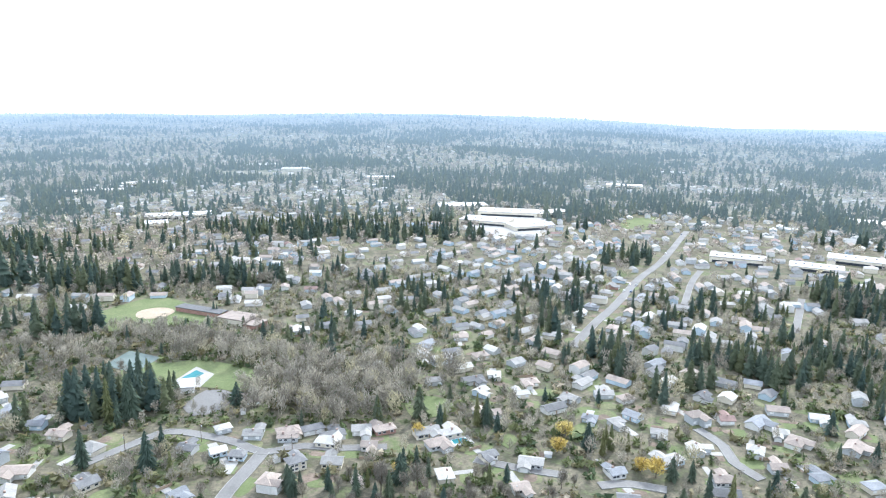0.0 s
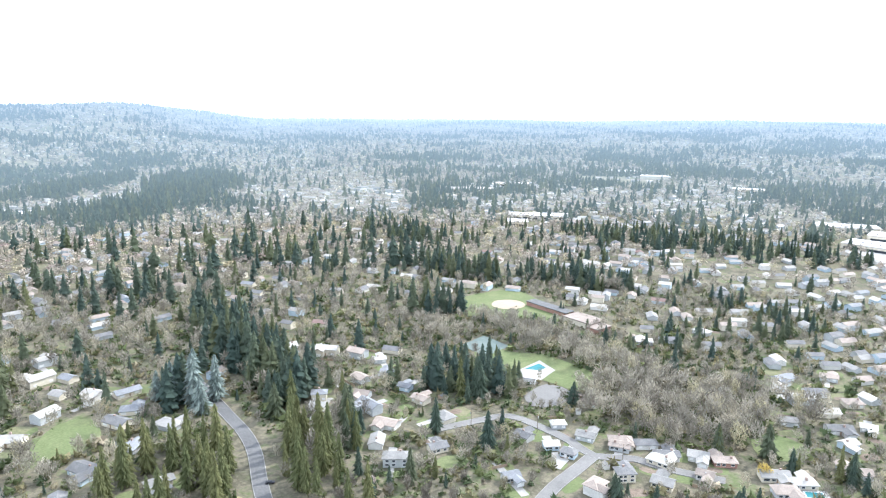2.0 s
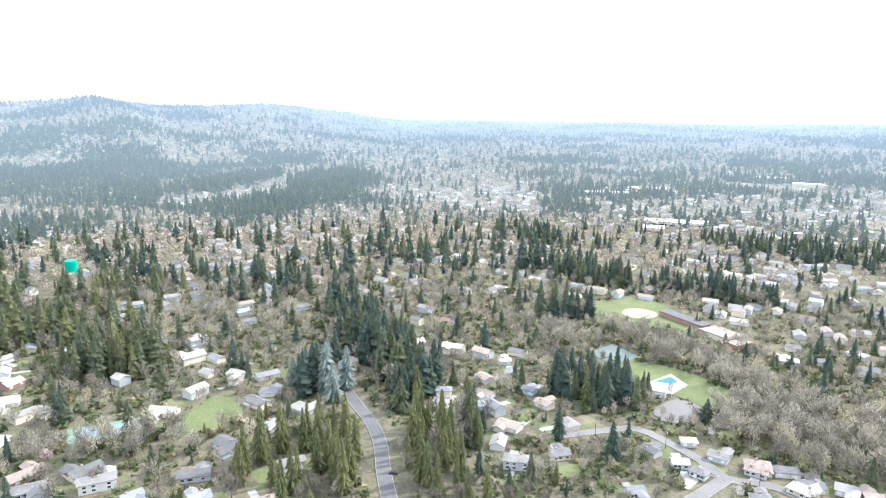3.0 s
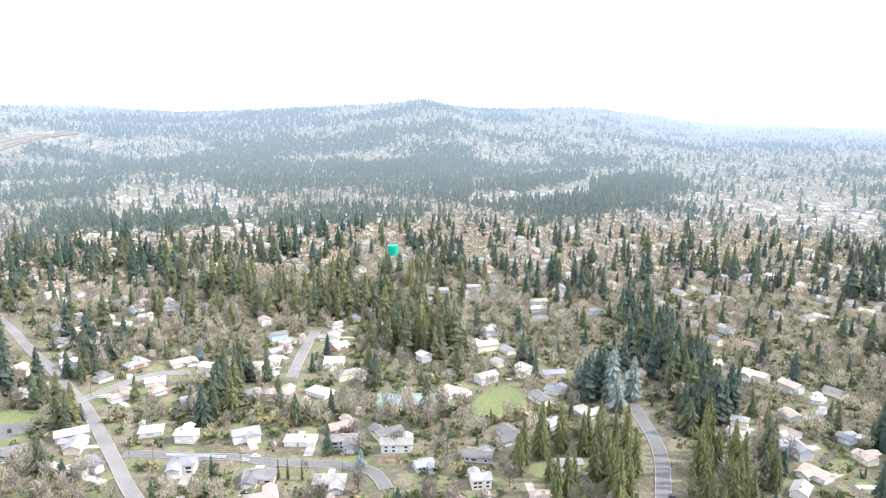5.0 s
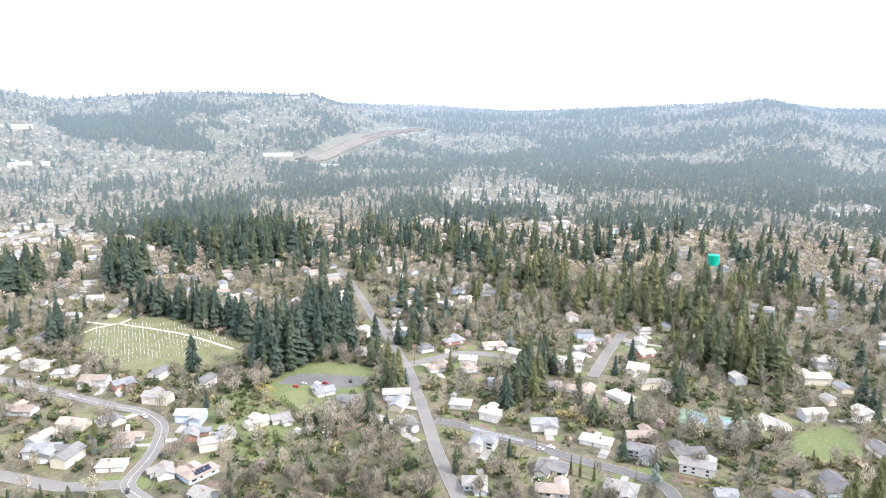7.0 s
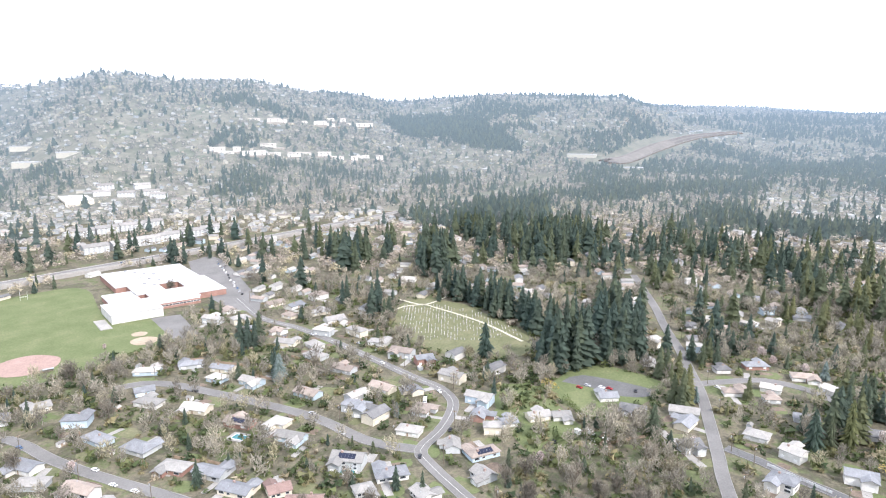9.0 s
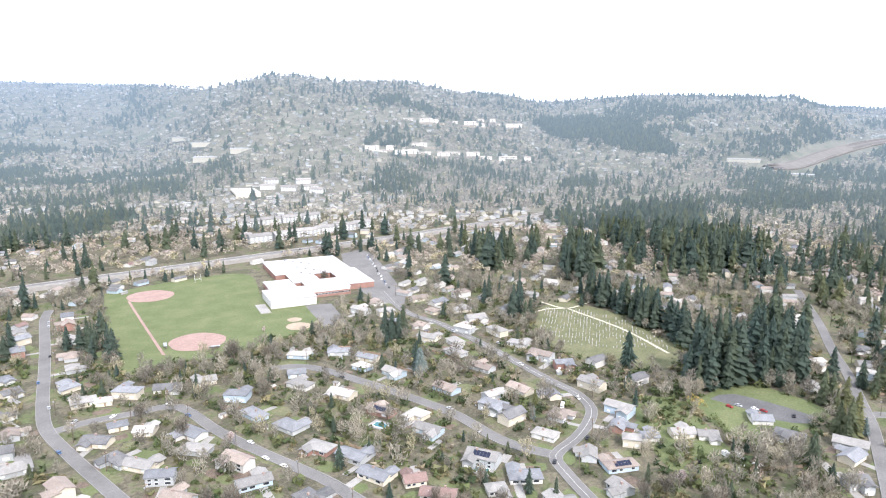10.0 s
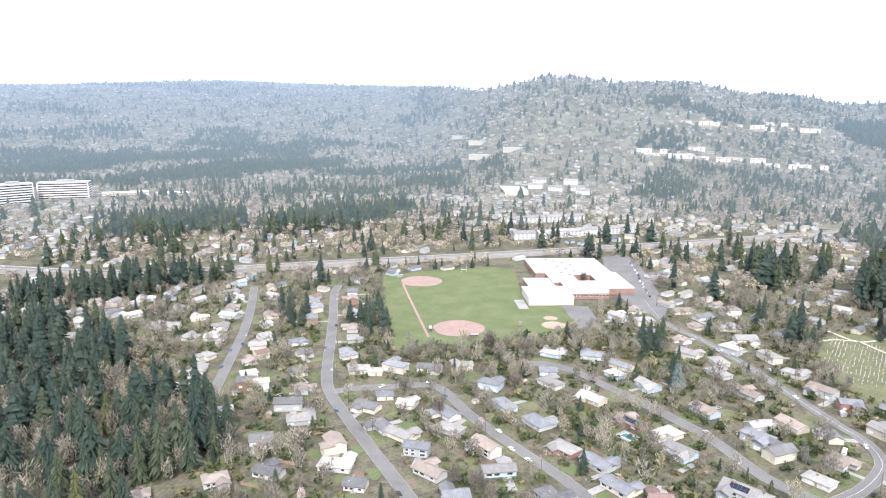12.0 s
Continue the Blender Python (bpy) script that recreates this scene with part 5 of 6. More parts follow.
GROVES_F = [(-2020, -960, 230, 120, 60, 0.95, 30), (-1900, -760, 160, 70, 60, 0.9, 28), (-205, -1040, 110, 70, 0, 0.85, 28), (-430, -990, 130, 70, 20, 0.9, 28), (-500, -1800, 330, 110, 20, 0.9, 26), (-237, -2179, 400, 120, 10, 0.9, 26),
            (-1140, 997, 200, 90, 130, 0.9, 28), (-1000, 760, 130, 50, 130, 0.85, 28), (-1092, 60, 120, 50, 90, 0.85, 28), (-1330, 880, 240, 60, 120, 0.9, 26), (-1690, 690, 240, 90, 110, 0.9, 26), (-420, 1450, 150, 60, 170, 0.85, 26), (-620, 1180, 110, 40, 160, 0.8, 26), (300, 1250, 260, 50, 170, 0.7, 26)]
GROVES_G = [(-760, 20, 60, 30, 80, 0.28, 26), (-690, 90, 44, 28, 80, 0.28, 26), (-590, 100, 34, 20, 80, 0.3, 24), (-620, 285, 54, 26, 60, 0.28, 24), (-531, 219, 44, 18, 70, 0.36, 24), (-266, 200, 36, 24, 140, 0.9, 20), (-228, 258, 28, 20, 60, 0.85, 22),
            (-285, 300, 32, 14, 150, 0.74, 20), (-208, 240, 22, 26, 0, 0.8, 22), (-55, 288, 34, 9, 0, 0.8, 18), (118, 306, 24, 10, 0, 0.74, 18), (85, 332, 12, 10, 0, 0.74, 18), (-895, -87, 50, 40, 80, 0.5, 26), (-713, -97, 40, 20, 20, 0.74, 24)]
GROVES = [(gx, gy, ga, gb_, math.cos(radians(gt)), math.sin(radians(gt)), gs, gh) for rows in (GROVES_A, GROVES_B, GROVES_C, GROVES_D, GROVES_E, GROVES_F, GROVES_G) for gx, gy, ga, gb_, gt, gs, gh in rows]
THICKETS = [(-190, 480, 62, 11, 0.94, -0.34, 0.9), (-112, 448, 30, 16, 0.9, -0.4, 0.9), (-250, 450, 30, 20, 0.5, -0.8, 0.6), (-62, 398, 62, 42, 1, 0, 0.95), (-40, 420, 60, 30, 1, 0, 0.9), (-150, 450, 50, 14, 0.9, -0.4, 0.8), (-345, 150, 40, 12, 0.4, 0.9, 0.8), (-480, -640, 100, 10, 0.9, 0.3, 0.5), (-560, -720, 180, 34, 0.9, 0.35, 0.75), (-400, -800, 160, 40, 0.9, 0.35, 0.7), (-360, -40, 34, 16, 0, 1, 0.6), (-90, -320, 30, 24, 1, 0, 0.5)]


def wave(x, y, size, shift=0.0):
    return noise.noise(Vector((x / size + shift, y / size - shift, shift)))


def grove_at(x, y):
    ragged = 1 + 0.75 * wave(x, y, 38, 6.1) + 0.35 * wave(x, y, 14, 2.7)
    for gx, gy, a, b, c, s, share, h in GROVES:
        u, w = ((x - gx) * c + (y - gy) * s) / a, (-(x - gx) * s + (y - gy) * c) / b
        if u * u + w * w < ragged:
            far = min(1.0, max(0.0, (math.hypot(x, y) - 750) / 250))
            return share * (0.8 - 0.15 * far), h * (1.30 - 0.46 * southern(x, y)) * (1 - 0.28 * far)
    return 0, 0


def thicket_at(x, y):
    for gx, gy, a, b, c, s, share in THICKETS:
        u, w = ((x - gx) * c + (y - gy) * s) / a, (-(x - gx) * s + (y - gy) * c) / b
        if u * u + w * w < 1:
            return share
    return 0


AZ0, AZ1 = -38.0, 186.0


def cells(r0, r1, size):
    n = int(r1 / size) + 1
    for i in range(-n, n):
        for j in range(-n, n):
            x, y = (i + rng.random()) * size, (j + rng.random()) * size
            r = math.hypot(x, y)
            if r0 <= r < r1:
                az = (math.degrees(math.atan2(-x, y)) + 90) % 360 - 90
                if AZ0 < az < AZ1:
                    yield x, y, r, az


def town_at(x, y, r, az):
    """Above zero where the distance is open town, below where it is wood."""
    if az < 25:
        bias = 0.45 if r < 1000 else 0.14 if r < 2200 else 0.08
    elif az < 62:
        bias = 0.08 if r < 1500 else 0.20 if r < 2600 else 0.04
    elif az < 100:
        bias = 0.05 if r < 1100 else -0.20
    elif az < 117:
        bias = -0.02
    elif az < 147:
        bias = 0.02 if r < 1250 else 0.12
    else:
        bias = -0.14 if r < 2600 else 0.30
    return bias + wave(x, y, 330, 1.7) + 0.5 * wave(x, y, 120, 4.4)


# scattered houses beyond the mapped streets
far_houses = []
for x, y, r, az in cells(330, 1500, 19):
    gs, _ = grove_at(x, y)
    dense = (0.95 if r > 640 else 0.62) if (az < 20 and r > 430) else 0.36
    if r > 1000:
        dense = 0.75 if town_at(x, y, r, az) > 0 else 0.08
    elif r < 620 and az > 20:
        dense = 0.06 if az > 100 else 0.2
    if gs or thicket_at(x, y) or not is_free(x, y) or rng.random() > dense * (0.85 + 0.5 * wave(x, y, 260, 3.3)):
        continue
    take(x, y, 6)
    far_houses.append((x, y, r))
far_houses.sort(key=lambda h: h[2])


def street_heading(x, y):
    return 20 * round(wave(x, y, 700, 8.1) * 4) + rng.choice((0, 0, 90)) + rng.uniform(-5, 5) + 25


extra = max(0, 300 - len(house_spots))
for x, y, r in far_houses[:extra]:
    house(x, y, street_heading(x, y), rng.uniform(12, 18), rng.choices("bdgnrw", (2, 5, 4, 4, 0.4, 0.6))[0])


def house_stuff(name, spots, roofs, walls, weights, label):
    hv, hf, hm = [], [], []
    for x, y, r in spots:
        a = radians(street_heading(x, y))
        c, s = math.cos(a), math.sin(a)
        L, D, wall = rng.uniform(4.6, 7.2), rng.uniform(3.4, 4.3), rng.choice((2.9, 2.9, 2.9, 4.8))
        g, peak = hz(x, y), wall + D * 0.42
        b = len(hv)
        for px, py, pz in ((-L, -D, -1), (L, -D, -1), (L, D, -1), (-L, D, -1), (-L, -D, wall), (L, -D, wall), (L, D, wall), (-L, D, wall), (-L, 0, peak), (L, 0, peak),
                           (-L - .6, -D - .6, wall - .1), (L + .6, -D - .6, wall - .1), (L + .6, D + .6, wall - .1), (-L - .6, D + .6, wall - .1), (-L - .6, 0, peak + .2), (L + .6, 0, peak + .2)):
            hv.append((x + px * c - py * s, y + px * s + py * c, g + pz))
        k = rng.choices(range(len(roofs)), weights)[0]
        w = len(roofs) + rng.choice(range(len(walls)))
        for face, mat in (((0, 1, 5, 4), w), ((2, 3, 7, 6), w), ((1, 2, 6, 9, 5), w), ((3, 0, 4, 8, 7), w), ((10, 11, 15, 14), k), ((12, 13, 14, 15), k)):
            hf.append(tuple(b + i for i in face))
            hm.append(mat)
    ob = mesh_object(name, hv, hf, list(roofs) + list(walls))
    ob.data.polygons.foreach_set("material_index", hm)
    tagged(ob, label, "houses", kind="stuff")


very_far = [(x, y, r) for x, y, r, az in cells(1500, 2600, 30) if rng.random() < (0.7 if town_at(x, y, r, az) > 0 else 0.05) and not grove_at(x, y)[0]]
very_far += [(x, y, r) for x, y, r, az in cells(2600, 4500, 40) if rng.random() < ((0.95 if az > 147 else 0.6) if town_at(x, y, r, az) > 0 else 0.03)]
house_stuff("distant_houses", [q for q in far_houses[extra:] if q[2] < 1000], [ROOF[k][1] for k in "bdgnrw"], [w[1] for w in WALL[:4]], (1, 4, 4, 4, 0.4, 2), "distant low houses with pale and grey gable roofs")
# Houses past 1000 m glow pale with painted haze
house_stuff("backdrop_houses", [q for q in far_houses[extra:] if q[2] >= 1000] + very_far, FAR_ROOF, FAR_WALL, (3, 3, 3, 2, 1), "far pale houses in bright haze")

# the park is closed to houses, but not to trees
c_ = (np.arange(taken.shape[0]) + 0.5) * CELL - HALF
for i_ in range(int((HALF - 330) / CELL), int((HALF - 15) / CELL)):
    for j_ in range(int((HALF + 335) / CELL), int((HALF + 570) / CELL)):
        if inside(c_[i_], c_[j_], PARK_WOOD):
            taken[i_, j_] = tree_taken[i_, j_]

# single trees by kind
near_fir, near_bare, mid_fir, mid_bare, far_fir, far_bare, bushes = [], [], [], [], [], [], []
for x, y, r, az in cells(268, 720, 7.0):
    if not is_free(x, y):
        continue
    share, h = grove_at(x, y)
    th = thicket_at(x, y)
    if share and rng.random() < share:
        near_fir.append((x, y, r, h * (0.5 + 0.58 * rng.random() ** 0.7)))
    elif th and rng.random() < th:
        near_bare.append((x, y, r, rng.uniform(12, 20)))
    elif share and share < 0.75 and rng.random() < 0.7:
        near_bare.append((x, y, r, rng.uniform(9, 19)))
    elif not share:
        fir = wave(x, y, 90, 5.5) - (0.5 if az > 104 and r < 560 else 0) + (0.10 if az < 12 else 0)
        q = rng.random()
        if fir > 0.12 and q < (0.24 if az < 12 else 0.11):
            near_fir.append((x, y, r, rng.uniform(5, 13) if az > 45 and r < 440 else rng.uniform(13, 34) * (1 - 0.4 * southern(x, y))))
        elif q < 0.06:
            near_fir.append((x, y, r, rng.uniform(4, 13) if az > 104 else rng.uniform(6, 24) * (1 - 0.35 * southern(x, y))))
        elif q > 0.62 - 0.19 * southern(x, y) - 0.3 * wave(x, y, 70, 9.1):
            near_bare.append((x, y, r, rng.uniform(6.5, 17) * (1 - 0.3 * southern(x, y))))
for x, y, r, az in itertools.chain(cells(720, 1000, 11.0), cells(1000, 1700, 9.6)):
    if not is_free(x, y):
        continue
    share, h = grove_at(x, y)
    if share and rng.random() < share:
        mid_fir.append((x, y, r, h * rng.uniform(0.75, 1.1)))
        continue
    fir, q = wave(x, y, 170, 5.5) + 0.5 * wave(x, y, 500, 2.2), rng.random()
    open_town = az < 10 and r < 1000
    wooded = 15 < az < 100 and r < 1050
    if r > 1000:
        town = town_at(x, y, r, az)
        firs = fir + (0.05 if az < 117 or az > 147 else -0.22)
        p_fir = (0.06 + max(0.0, firs) * 0.15) if town > 0 else (0.66 if firs > 0 else 0.16)
        if q < p_fir:
            mid_fir.append((x, y, r, 9 + 15 * rng.random()))
        elif q > (0.62 if town > 0 else 0.74 if firs > 0 else 0.26):
            mid_bare.append((x, y, r, rng.uniform(8, 14)))
    elif q < (0.05 if open_town else 0.15 if wooded else 0.10) + max(0.0, fir) * (0.3 if open_town else 0.42 if az > 118 else 0.8):
        mid_fir.append((x, y, r, (9 + 24 * rng.random() ** 1.3) * (1 - 0.35 * southern(x, y))))
    elif q > (0.64 if open_town else 0.27 if wooded else 0.49):
        mid_bare.append((x, y, r, rng.uniform(8, 14)))
for size, r0, r1 in ((11.5, 1700, 2500), (16.5, 2500, 3500), (25, 3500, 4850)):
    for x, y, r, az in cells(r0, r1, size):
        if not is_free(x, y) or any(math.hypot(x - p.x, y - p.y) < 45 for p in (line_ramp if -2750 < x < -1700 and -430 < y < -40 else ())):
            continue
        if any(math.hypot(x - a, y - b) < d for a, b, d in CLEARED):
            continue
        share, h = grove_at(x, y)
        if share:
            far_fir.append((x, y, r, h * rng.uniform(0.6, 1.0)))
            continue
        fir, q = wave(x, y, 210, 5.5) + 0.6 * wave(x, y, 700, 2.2), rng.random()
        town = town_at(x, y, r, az)
        firs = fir + (0.12 if 55 < az < 100 else -0.30 if 115 < az < 147 else 0.05)
        p_fir = (0.06 + max(0.0, firs) * 0.12) if town > 0 else (0.74 if firs > 0 else 0.16)
        if q < p_fir:
            far_fir.append((x, y, r, (8 + 15 * rng.random()) * (1 if r < 3200 else 0.75)))
        elif q > (0.66 if town > 0 else 0.80 if firs > 0 else 0.22):
            far_bare.append((x, y, r, rng.uniform(9, 15) * (1 if r < 3200 else 0.8)))
for x, y, r, az in cells(268, 700, 3.7):
    if is_free(x, y) and not grove_at(x, y)[0] and rng.random() < (0.62 if r < 560 else 0.35):
        bushes.append((x, y, rng.choice((0.9, 1.2, 1.6, 2.2, 2.8, 4.0)) * rng.uniform(0.8, 1.2), rng.uniform(0.8, 1.6), rng.uniform(0, 6.3), rng.random(), rng.randrange(4)))

FIRS = [conifer_shape(22, 14, True, sp, 20 + k) for k, sp in enumerate((0.16, 0.18, 0.205, 0.23, 0.25, 0.28))]
CEDARS = [conifer_shape(26, 14, True, sp, 40 + k) for k, sp in enumerate((0.14, 0.17))]
BARES = [bare_shape(460, 0.0065, 60 + k) for k in range(4)]
FIR_MESH = [as_mesh("crown", s, M["fir"]) for s in FIRS]
CEDAR_MESH = [as_mesh("crown", s, M["cedar"]) for s in CEDARS]
SPRUCE_MESH = [as_mesh("crown", s, M["spruce"]) for s in FIRS]
BARE_MESH = [as_mesh("crown", s, M["bare"]) for s in BARES]
TRUNK = trunk_mesh("trunk", 0.9, 0.014)
BOUGHS = [boughs_mesh("trunk", k) for k in range(4)]


def tree(name, label, category, group, trunk, crown, x, y, h, breadth):
    base = new(name)
    base.matrix_basis = pose(x, y, hz(x, y), 0, 0, rng.uniform(0, 360)) @ Matrix.Diagonal((h * breadth, h * breadth, h, 1))
    tagged(base, label, category, group)
    shared("trunk", trunk, base, Matrix.Identity(4))
    shared("crown", crown, base, Matrix.Identity(4))


near_fir.sort(key=lambda s: s[2])
near_bare.sort(key=lambda s: s[2])
# Olive cedars stand here; the sunlight on these groves is in their colour
SUNLIT_CEDAR_SPOTS = [(-452, 205, 45), (-240, 205, 70), (-700, 0, 80), (-640, 150, 90), (-560, 190, 60), (-266, 200, 40), (-600, 270, 60), (-430, -40, 40)]
for x, y, r, h in near_fir[:300]:
    cedar = any(math.hypot(x - a, y - b) < d for a, b, d in SUNLIT_CEDAR_SPOTS) or rng.random() < (0.05 if y < -250 else 0.25)
    if cedar:
        tree("cedar_tree", "tall narrow yellow-green cedar", "conifer tree", "conifers of the suburb", TRUNK, rng.choice(CEDAR_MESH), x, y, h, rng.uniform(0.95, 1.25))
    else:
        tree("fir_tree", "tall dark green fir with drooping boughs", "conifer tree", "conifers of the suburb", TRUNK, rng.choice(FIR_MESH), x, y, h, rng.uniform(0.85, 1.3))
for x, y, h in ((-318, 268, 34), (-326, 276, 33), (-312, 280, 30), (-330, 262, 28), (-349, -280, 19), (-343, 262, 20), (-306, 262, 22)):
    tree("blue_spruce", "broad pale blue-green spruce", "conifer tree", "", TRUNK, rng.choice(SPRUCE_MESH), x, y, h, 1.5)
BLOSSOM = as_mesh("crown", bare_shape(420, 0.016, 71), M["blossom"])
WILLOW = as_mesh("crown", bare_shape(420, 0.016, 72, 0.46, 0.08), M["willow"])
for k, (x, y, r, h) in enumerate(near_bare[:296]):
    if k % 17 == 5:
        tree("blossom_tree", "small tree in pale pink blossom", "blossom tree", "garden trees", BOUGHS[k % 4], BLOSSOM, x, y, h * 0.7, 1.1)
    else:
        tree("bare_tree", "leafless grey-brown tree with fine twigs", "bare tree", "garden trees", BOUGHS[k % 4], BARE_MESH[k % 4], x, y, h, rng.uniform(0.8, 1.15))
for x, y, h in ((66, 344, 12), (60, 328, 11), (104, 305, 13), (98, 310, 10), (-12, 345, 9), (-20, 305, 9)):
    tree("willow_tree", "yellow-twigged willow just before leafing", "willow tree", "", BOUGHS[0], WILLOW, x, y, h, 1.25)

# trees that stand out singly
for x, y, h in ((-286, -398, 17), (-302, -381, 13), (-197, -324, 14), (-258, -331, 15), (-302, -69, 13), (-337, -40, 15), (-372, -268, 11), (-455, -246, 14), (-437, -181, 12), (-195, -363, 12), (-598, -124, 18), (-327, -29, 15), (-299, -93, 12), (-481, -511, 15), (-340, 110, 13), (-332, 150, 14), (-345, 165, 14), (-318, 125, 12)):
    k = rng.randrange(4)
    tree("bare_tree", "large leafless grey-brown tree with spreading twigs", "bare tree", "garden trees", BOUGHS[k], BARE_MESH[k], x, y, h, 1.35)
for x, y, h in ((-315, -91, 7), (-209, -299, 7), (-340, -433, 5), (-527, 10, 9), (-513, 17, 8), (-505, 36, 8), (-411, 70, 9), (-365, -22, 7), (-480, 105, 11), (-495, 120, 11), (-360, 120, 8), (-385, 95, 9)):
    tree("blossom_tree", "small tree in pale pink blossom", "blossom tree", "garden trees", BOUGHS[1], BLOSSOM, x, y, h, 1.3)
for x, y, h in ((-444, -171, 27), (-262, -145, 14), (-302, -103, 13), (-264, -132, 13), (-369, -43, 20), (-501, -36, 20), (-450, 67, 25), (-389, 36, 24), (-394, 44, 20), (-314, 5, 14), (-174, 307, 22), (-142, 306, 22), (-141, 322, 17), (-159, 256, 20), (-560, -262, 13)):
    tree("fir_tree", "single dark green fir among gardens", "conifer tree", "conifers of the suburb", TRUNK, rng.choice(FIR_MESH), x, y, h, 1.1)
for x, y, h in ((-307, 72, 12), (-314, 62, 11), (-311, 66, 12)):
    tree("cedar_tree", "narrow columnar olive-green cedar", "conifer tree", "conifers of the suburb", TRUNK, CEDAR_MESH[0], x, y, h, 0.7)
for x, y, h in ((-343, -277, 17), (-331, -182, 10), (-426, -26, 11), (-305, 101, 12), (-498, 48, 14)):
    tree("blue_spruce", "pale blue-green garden spruce", "conifer tree", "", TRUNK, rng.choice(SPRUCE_MESH), x, y, h, 1.2)

turn = lambda: rng.uniform(0, 6.3)


def fir_tone(x, y):
    # Lighter olive near the cedar spots: their sunlit look is in the tone
    return rng.uniform(0.6, 1.0) if any(math.hypot(x - a, y - b) < d * 1.25 for a, b, d in SUNLIT_CEDAR_SPOTS) else rng.random() * (0.6 if y < -60 else 0.85)


MID_FIR = [conifer_shape(22, 11, False, sp, 80 + k) for k, sp in enumerate((0.15, 0.18, 0.21, 0.24))]
stuff("conifer_wood", MID_FIR, [(x, y, h, rng.uniform(0.9, 1.2), turn(), fir_tone(x, y), rng.randrange(4)) for x, y, r, h in near_fir[300:]], M["fir_stuff"], "dark green firs and cedars standing close together", "conifer wood")
MID_BARE = [bare_shape(135, 0.0118, 90 + k) for k in range(4)]
# These twigs are a lightened copy of the garden trees' colour
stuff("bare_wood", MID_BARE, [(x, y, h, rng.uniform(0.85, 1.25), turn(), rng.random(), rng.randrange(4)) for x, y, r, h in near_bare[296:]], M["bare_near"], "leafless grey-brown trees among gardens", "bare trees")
MIDDLE_FIR = [conifer_shape(13, 8, False, sp, 100 + k) for k, sp in enumerate((0.17, 0.20, 0.24, 0.28))]
FAR_FIR = [conifer_shape(6, 5, False, sp, 104 + k) for k, sp in enumerate((0.24, 0.29, 0.34, 0.40))]
MIDDLE_BARE = [soft_shape(64, 0.055, 110 + k, 6) for k in range(4)]
FAR_BARE = [soft_shape(16, 0.11, 114 + k, 5) for k in range(4)]
# Trees past 1000 m take the materials with haze painted in
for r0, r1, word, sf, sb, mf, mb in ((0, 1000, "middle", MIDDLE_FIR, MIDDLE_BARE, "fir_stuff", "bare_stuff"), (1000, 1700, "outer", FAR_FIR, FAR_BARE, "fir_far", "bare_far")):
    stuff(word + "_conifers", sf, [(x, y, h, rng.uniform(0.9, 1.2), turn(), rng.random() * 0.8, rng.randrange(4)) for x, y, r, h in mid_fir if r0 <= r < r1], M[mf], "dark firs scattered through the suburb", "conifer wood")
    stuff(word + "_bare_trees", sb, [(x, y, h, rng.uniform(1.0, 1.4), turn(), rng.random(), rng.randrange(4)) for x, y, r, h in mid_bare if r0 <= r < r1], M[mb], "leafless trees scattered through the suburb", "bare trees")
HILL_FIR = [conifer_shape(4, 4, False, sp, 120 + k) for k, sp in enumerate((0.30, 0.38, 0.46))]
HILL_BARE = [soft_shape(8, 0.15, 130 + k, 3) for k in range(3)]
# All woods from here out glow with painted haze
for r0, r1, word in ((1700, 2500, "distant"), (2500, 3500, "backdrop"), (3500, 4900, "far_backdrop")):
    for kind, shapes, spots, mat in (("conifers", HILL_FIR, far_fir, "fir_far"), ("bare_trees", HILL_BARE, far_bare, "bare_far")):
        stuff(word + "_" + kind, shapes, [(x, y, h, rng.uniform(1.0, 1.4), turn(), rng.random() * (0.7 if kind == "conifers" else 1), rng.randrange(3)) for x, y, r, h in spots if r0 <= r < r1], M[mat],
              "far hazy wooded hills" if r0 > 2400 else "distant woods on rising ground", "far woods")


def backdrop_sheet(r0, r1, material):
    """A sheet just over the ground that carries the painted, glowing haze of the far slopes."""
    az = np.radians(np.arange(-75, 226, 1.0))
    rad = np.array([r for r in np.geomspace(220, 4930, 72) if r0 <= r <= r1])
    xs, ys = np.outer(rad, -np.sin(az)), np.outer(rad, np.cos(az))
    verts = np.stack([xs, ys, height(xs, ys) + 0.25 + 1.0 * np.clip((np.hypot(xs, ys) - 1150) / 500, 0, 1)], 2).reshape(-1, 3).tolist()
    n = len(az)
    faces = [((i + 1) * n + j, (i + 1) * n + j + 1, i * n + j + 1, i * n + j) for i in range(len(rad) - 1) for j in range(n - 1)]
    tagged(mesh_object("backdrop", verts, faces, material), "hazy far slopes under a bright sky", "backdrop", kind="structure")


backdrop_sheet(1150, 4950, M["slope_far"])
SHRUB = [clump_shape(24, 0.2, 140 + k) for k in range(4)]
stuff("garden_shrubs", SHRUB, bushes, M["bush_stuff"], "mixed garden shrubs, green, olive and brown", "shrubs")


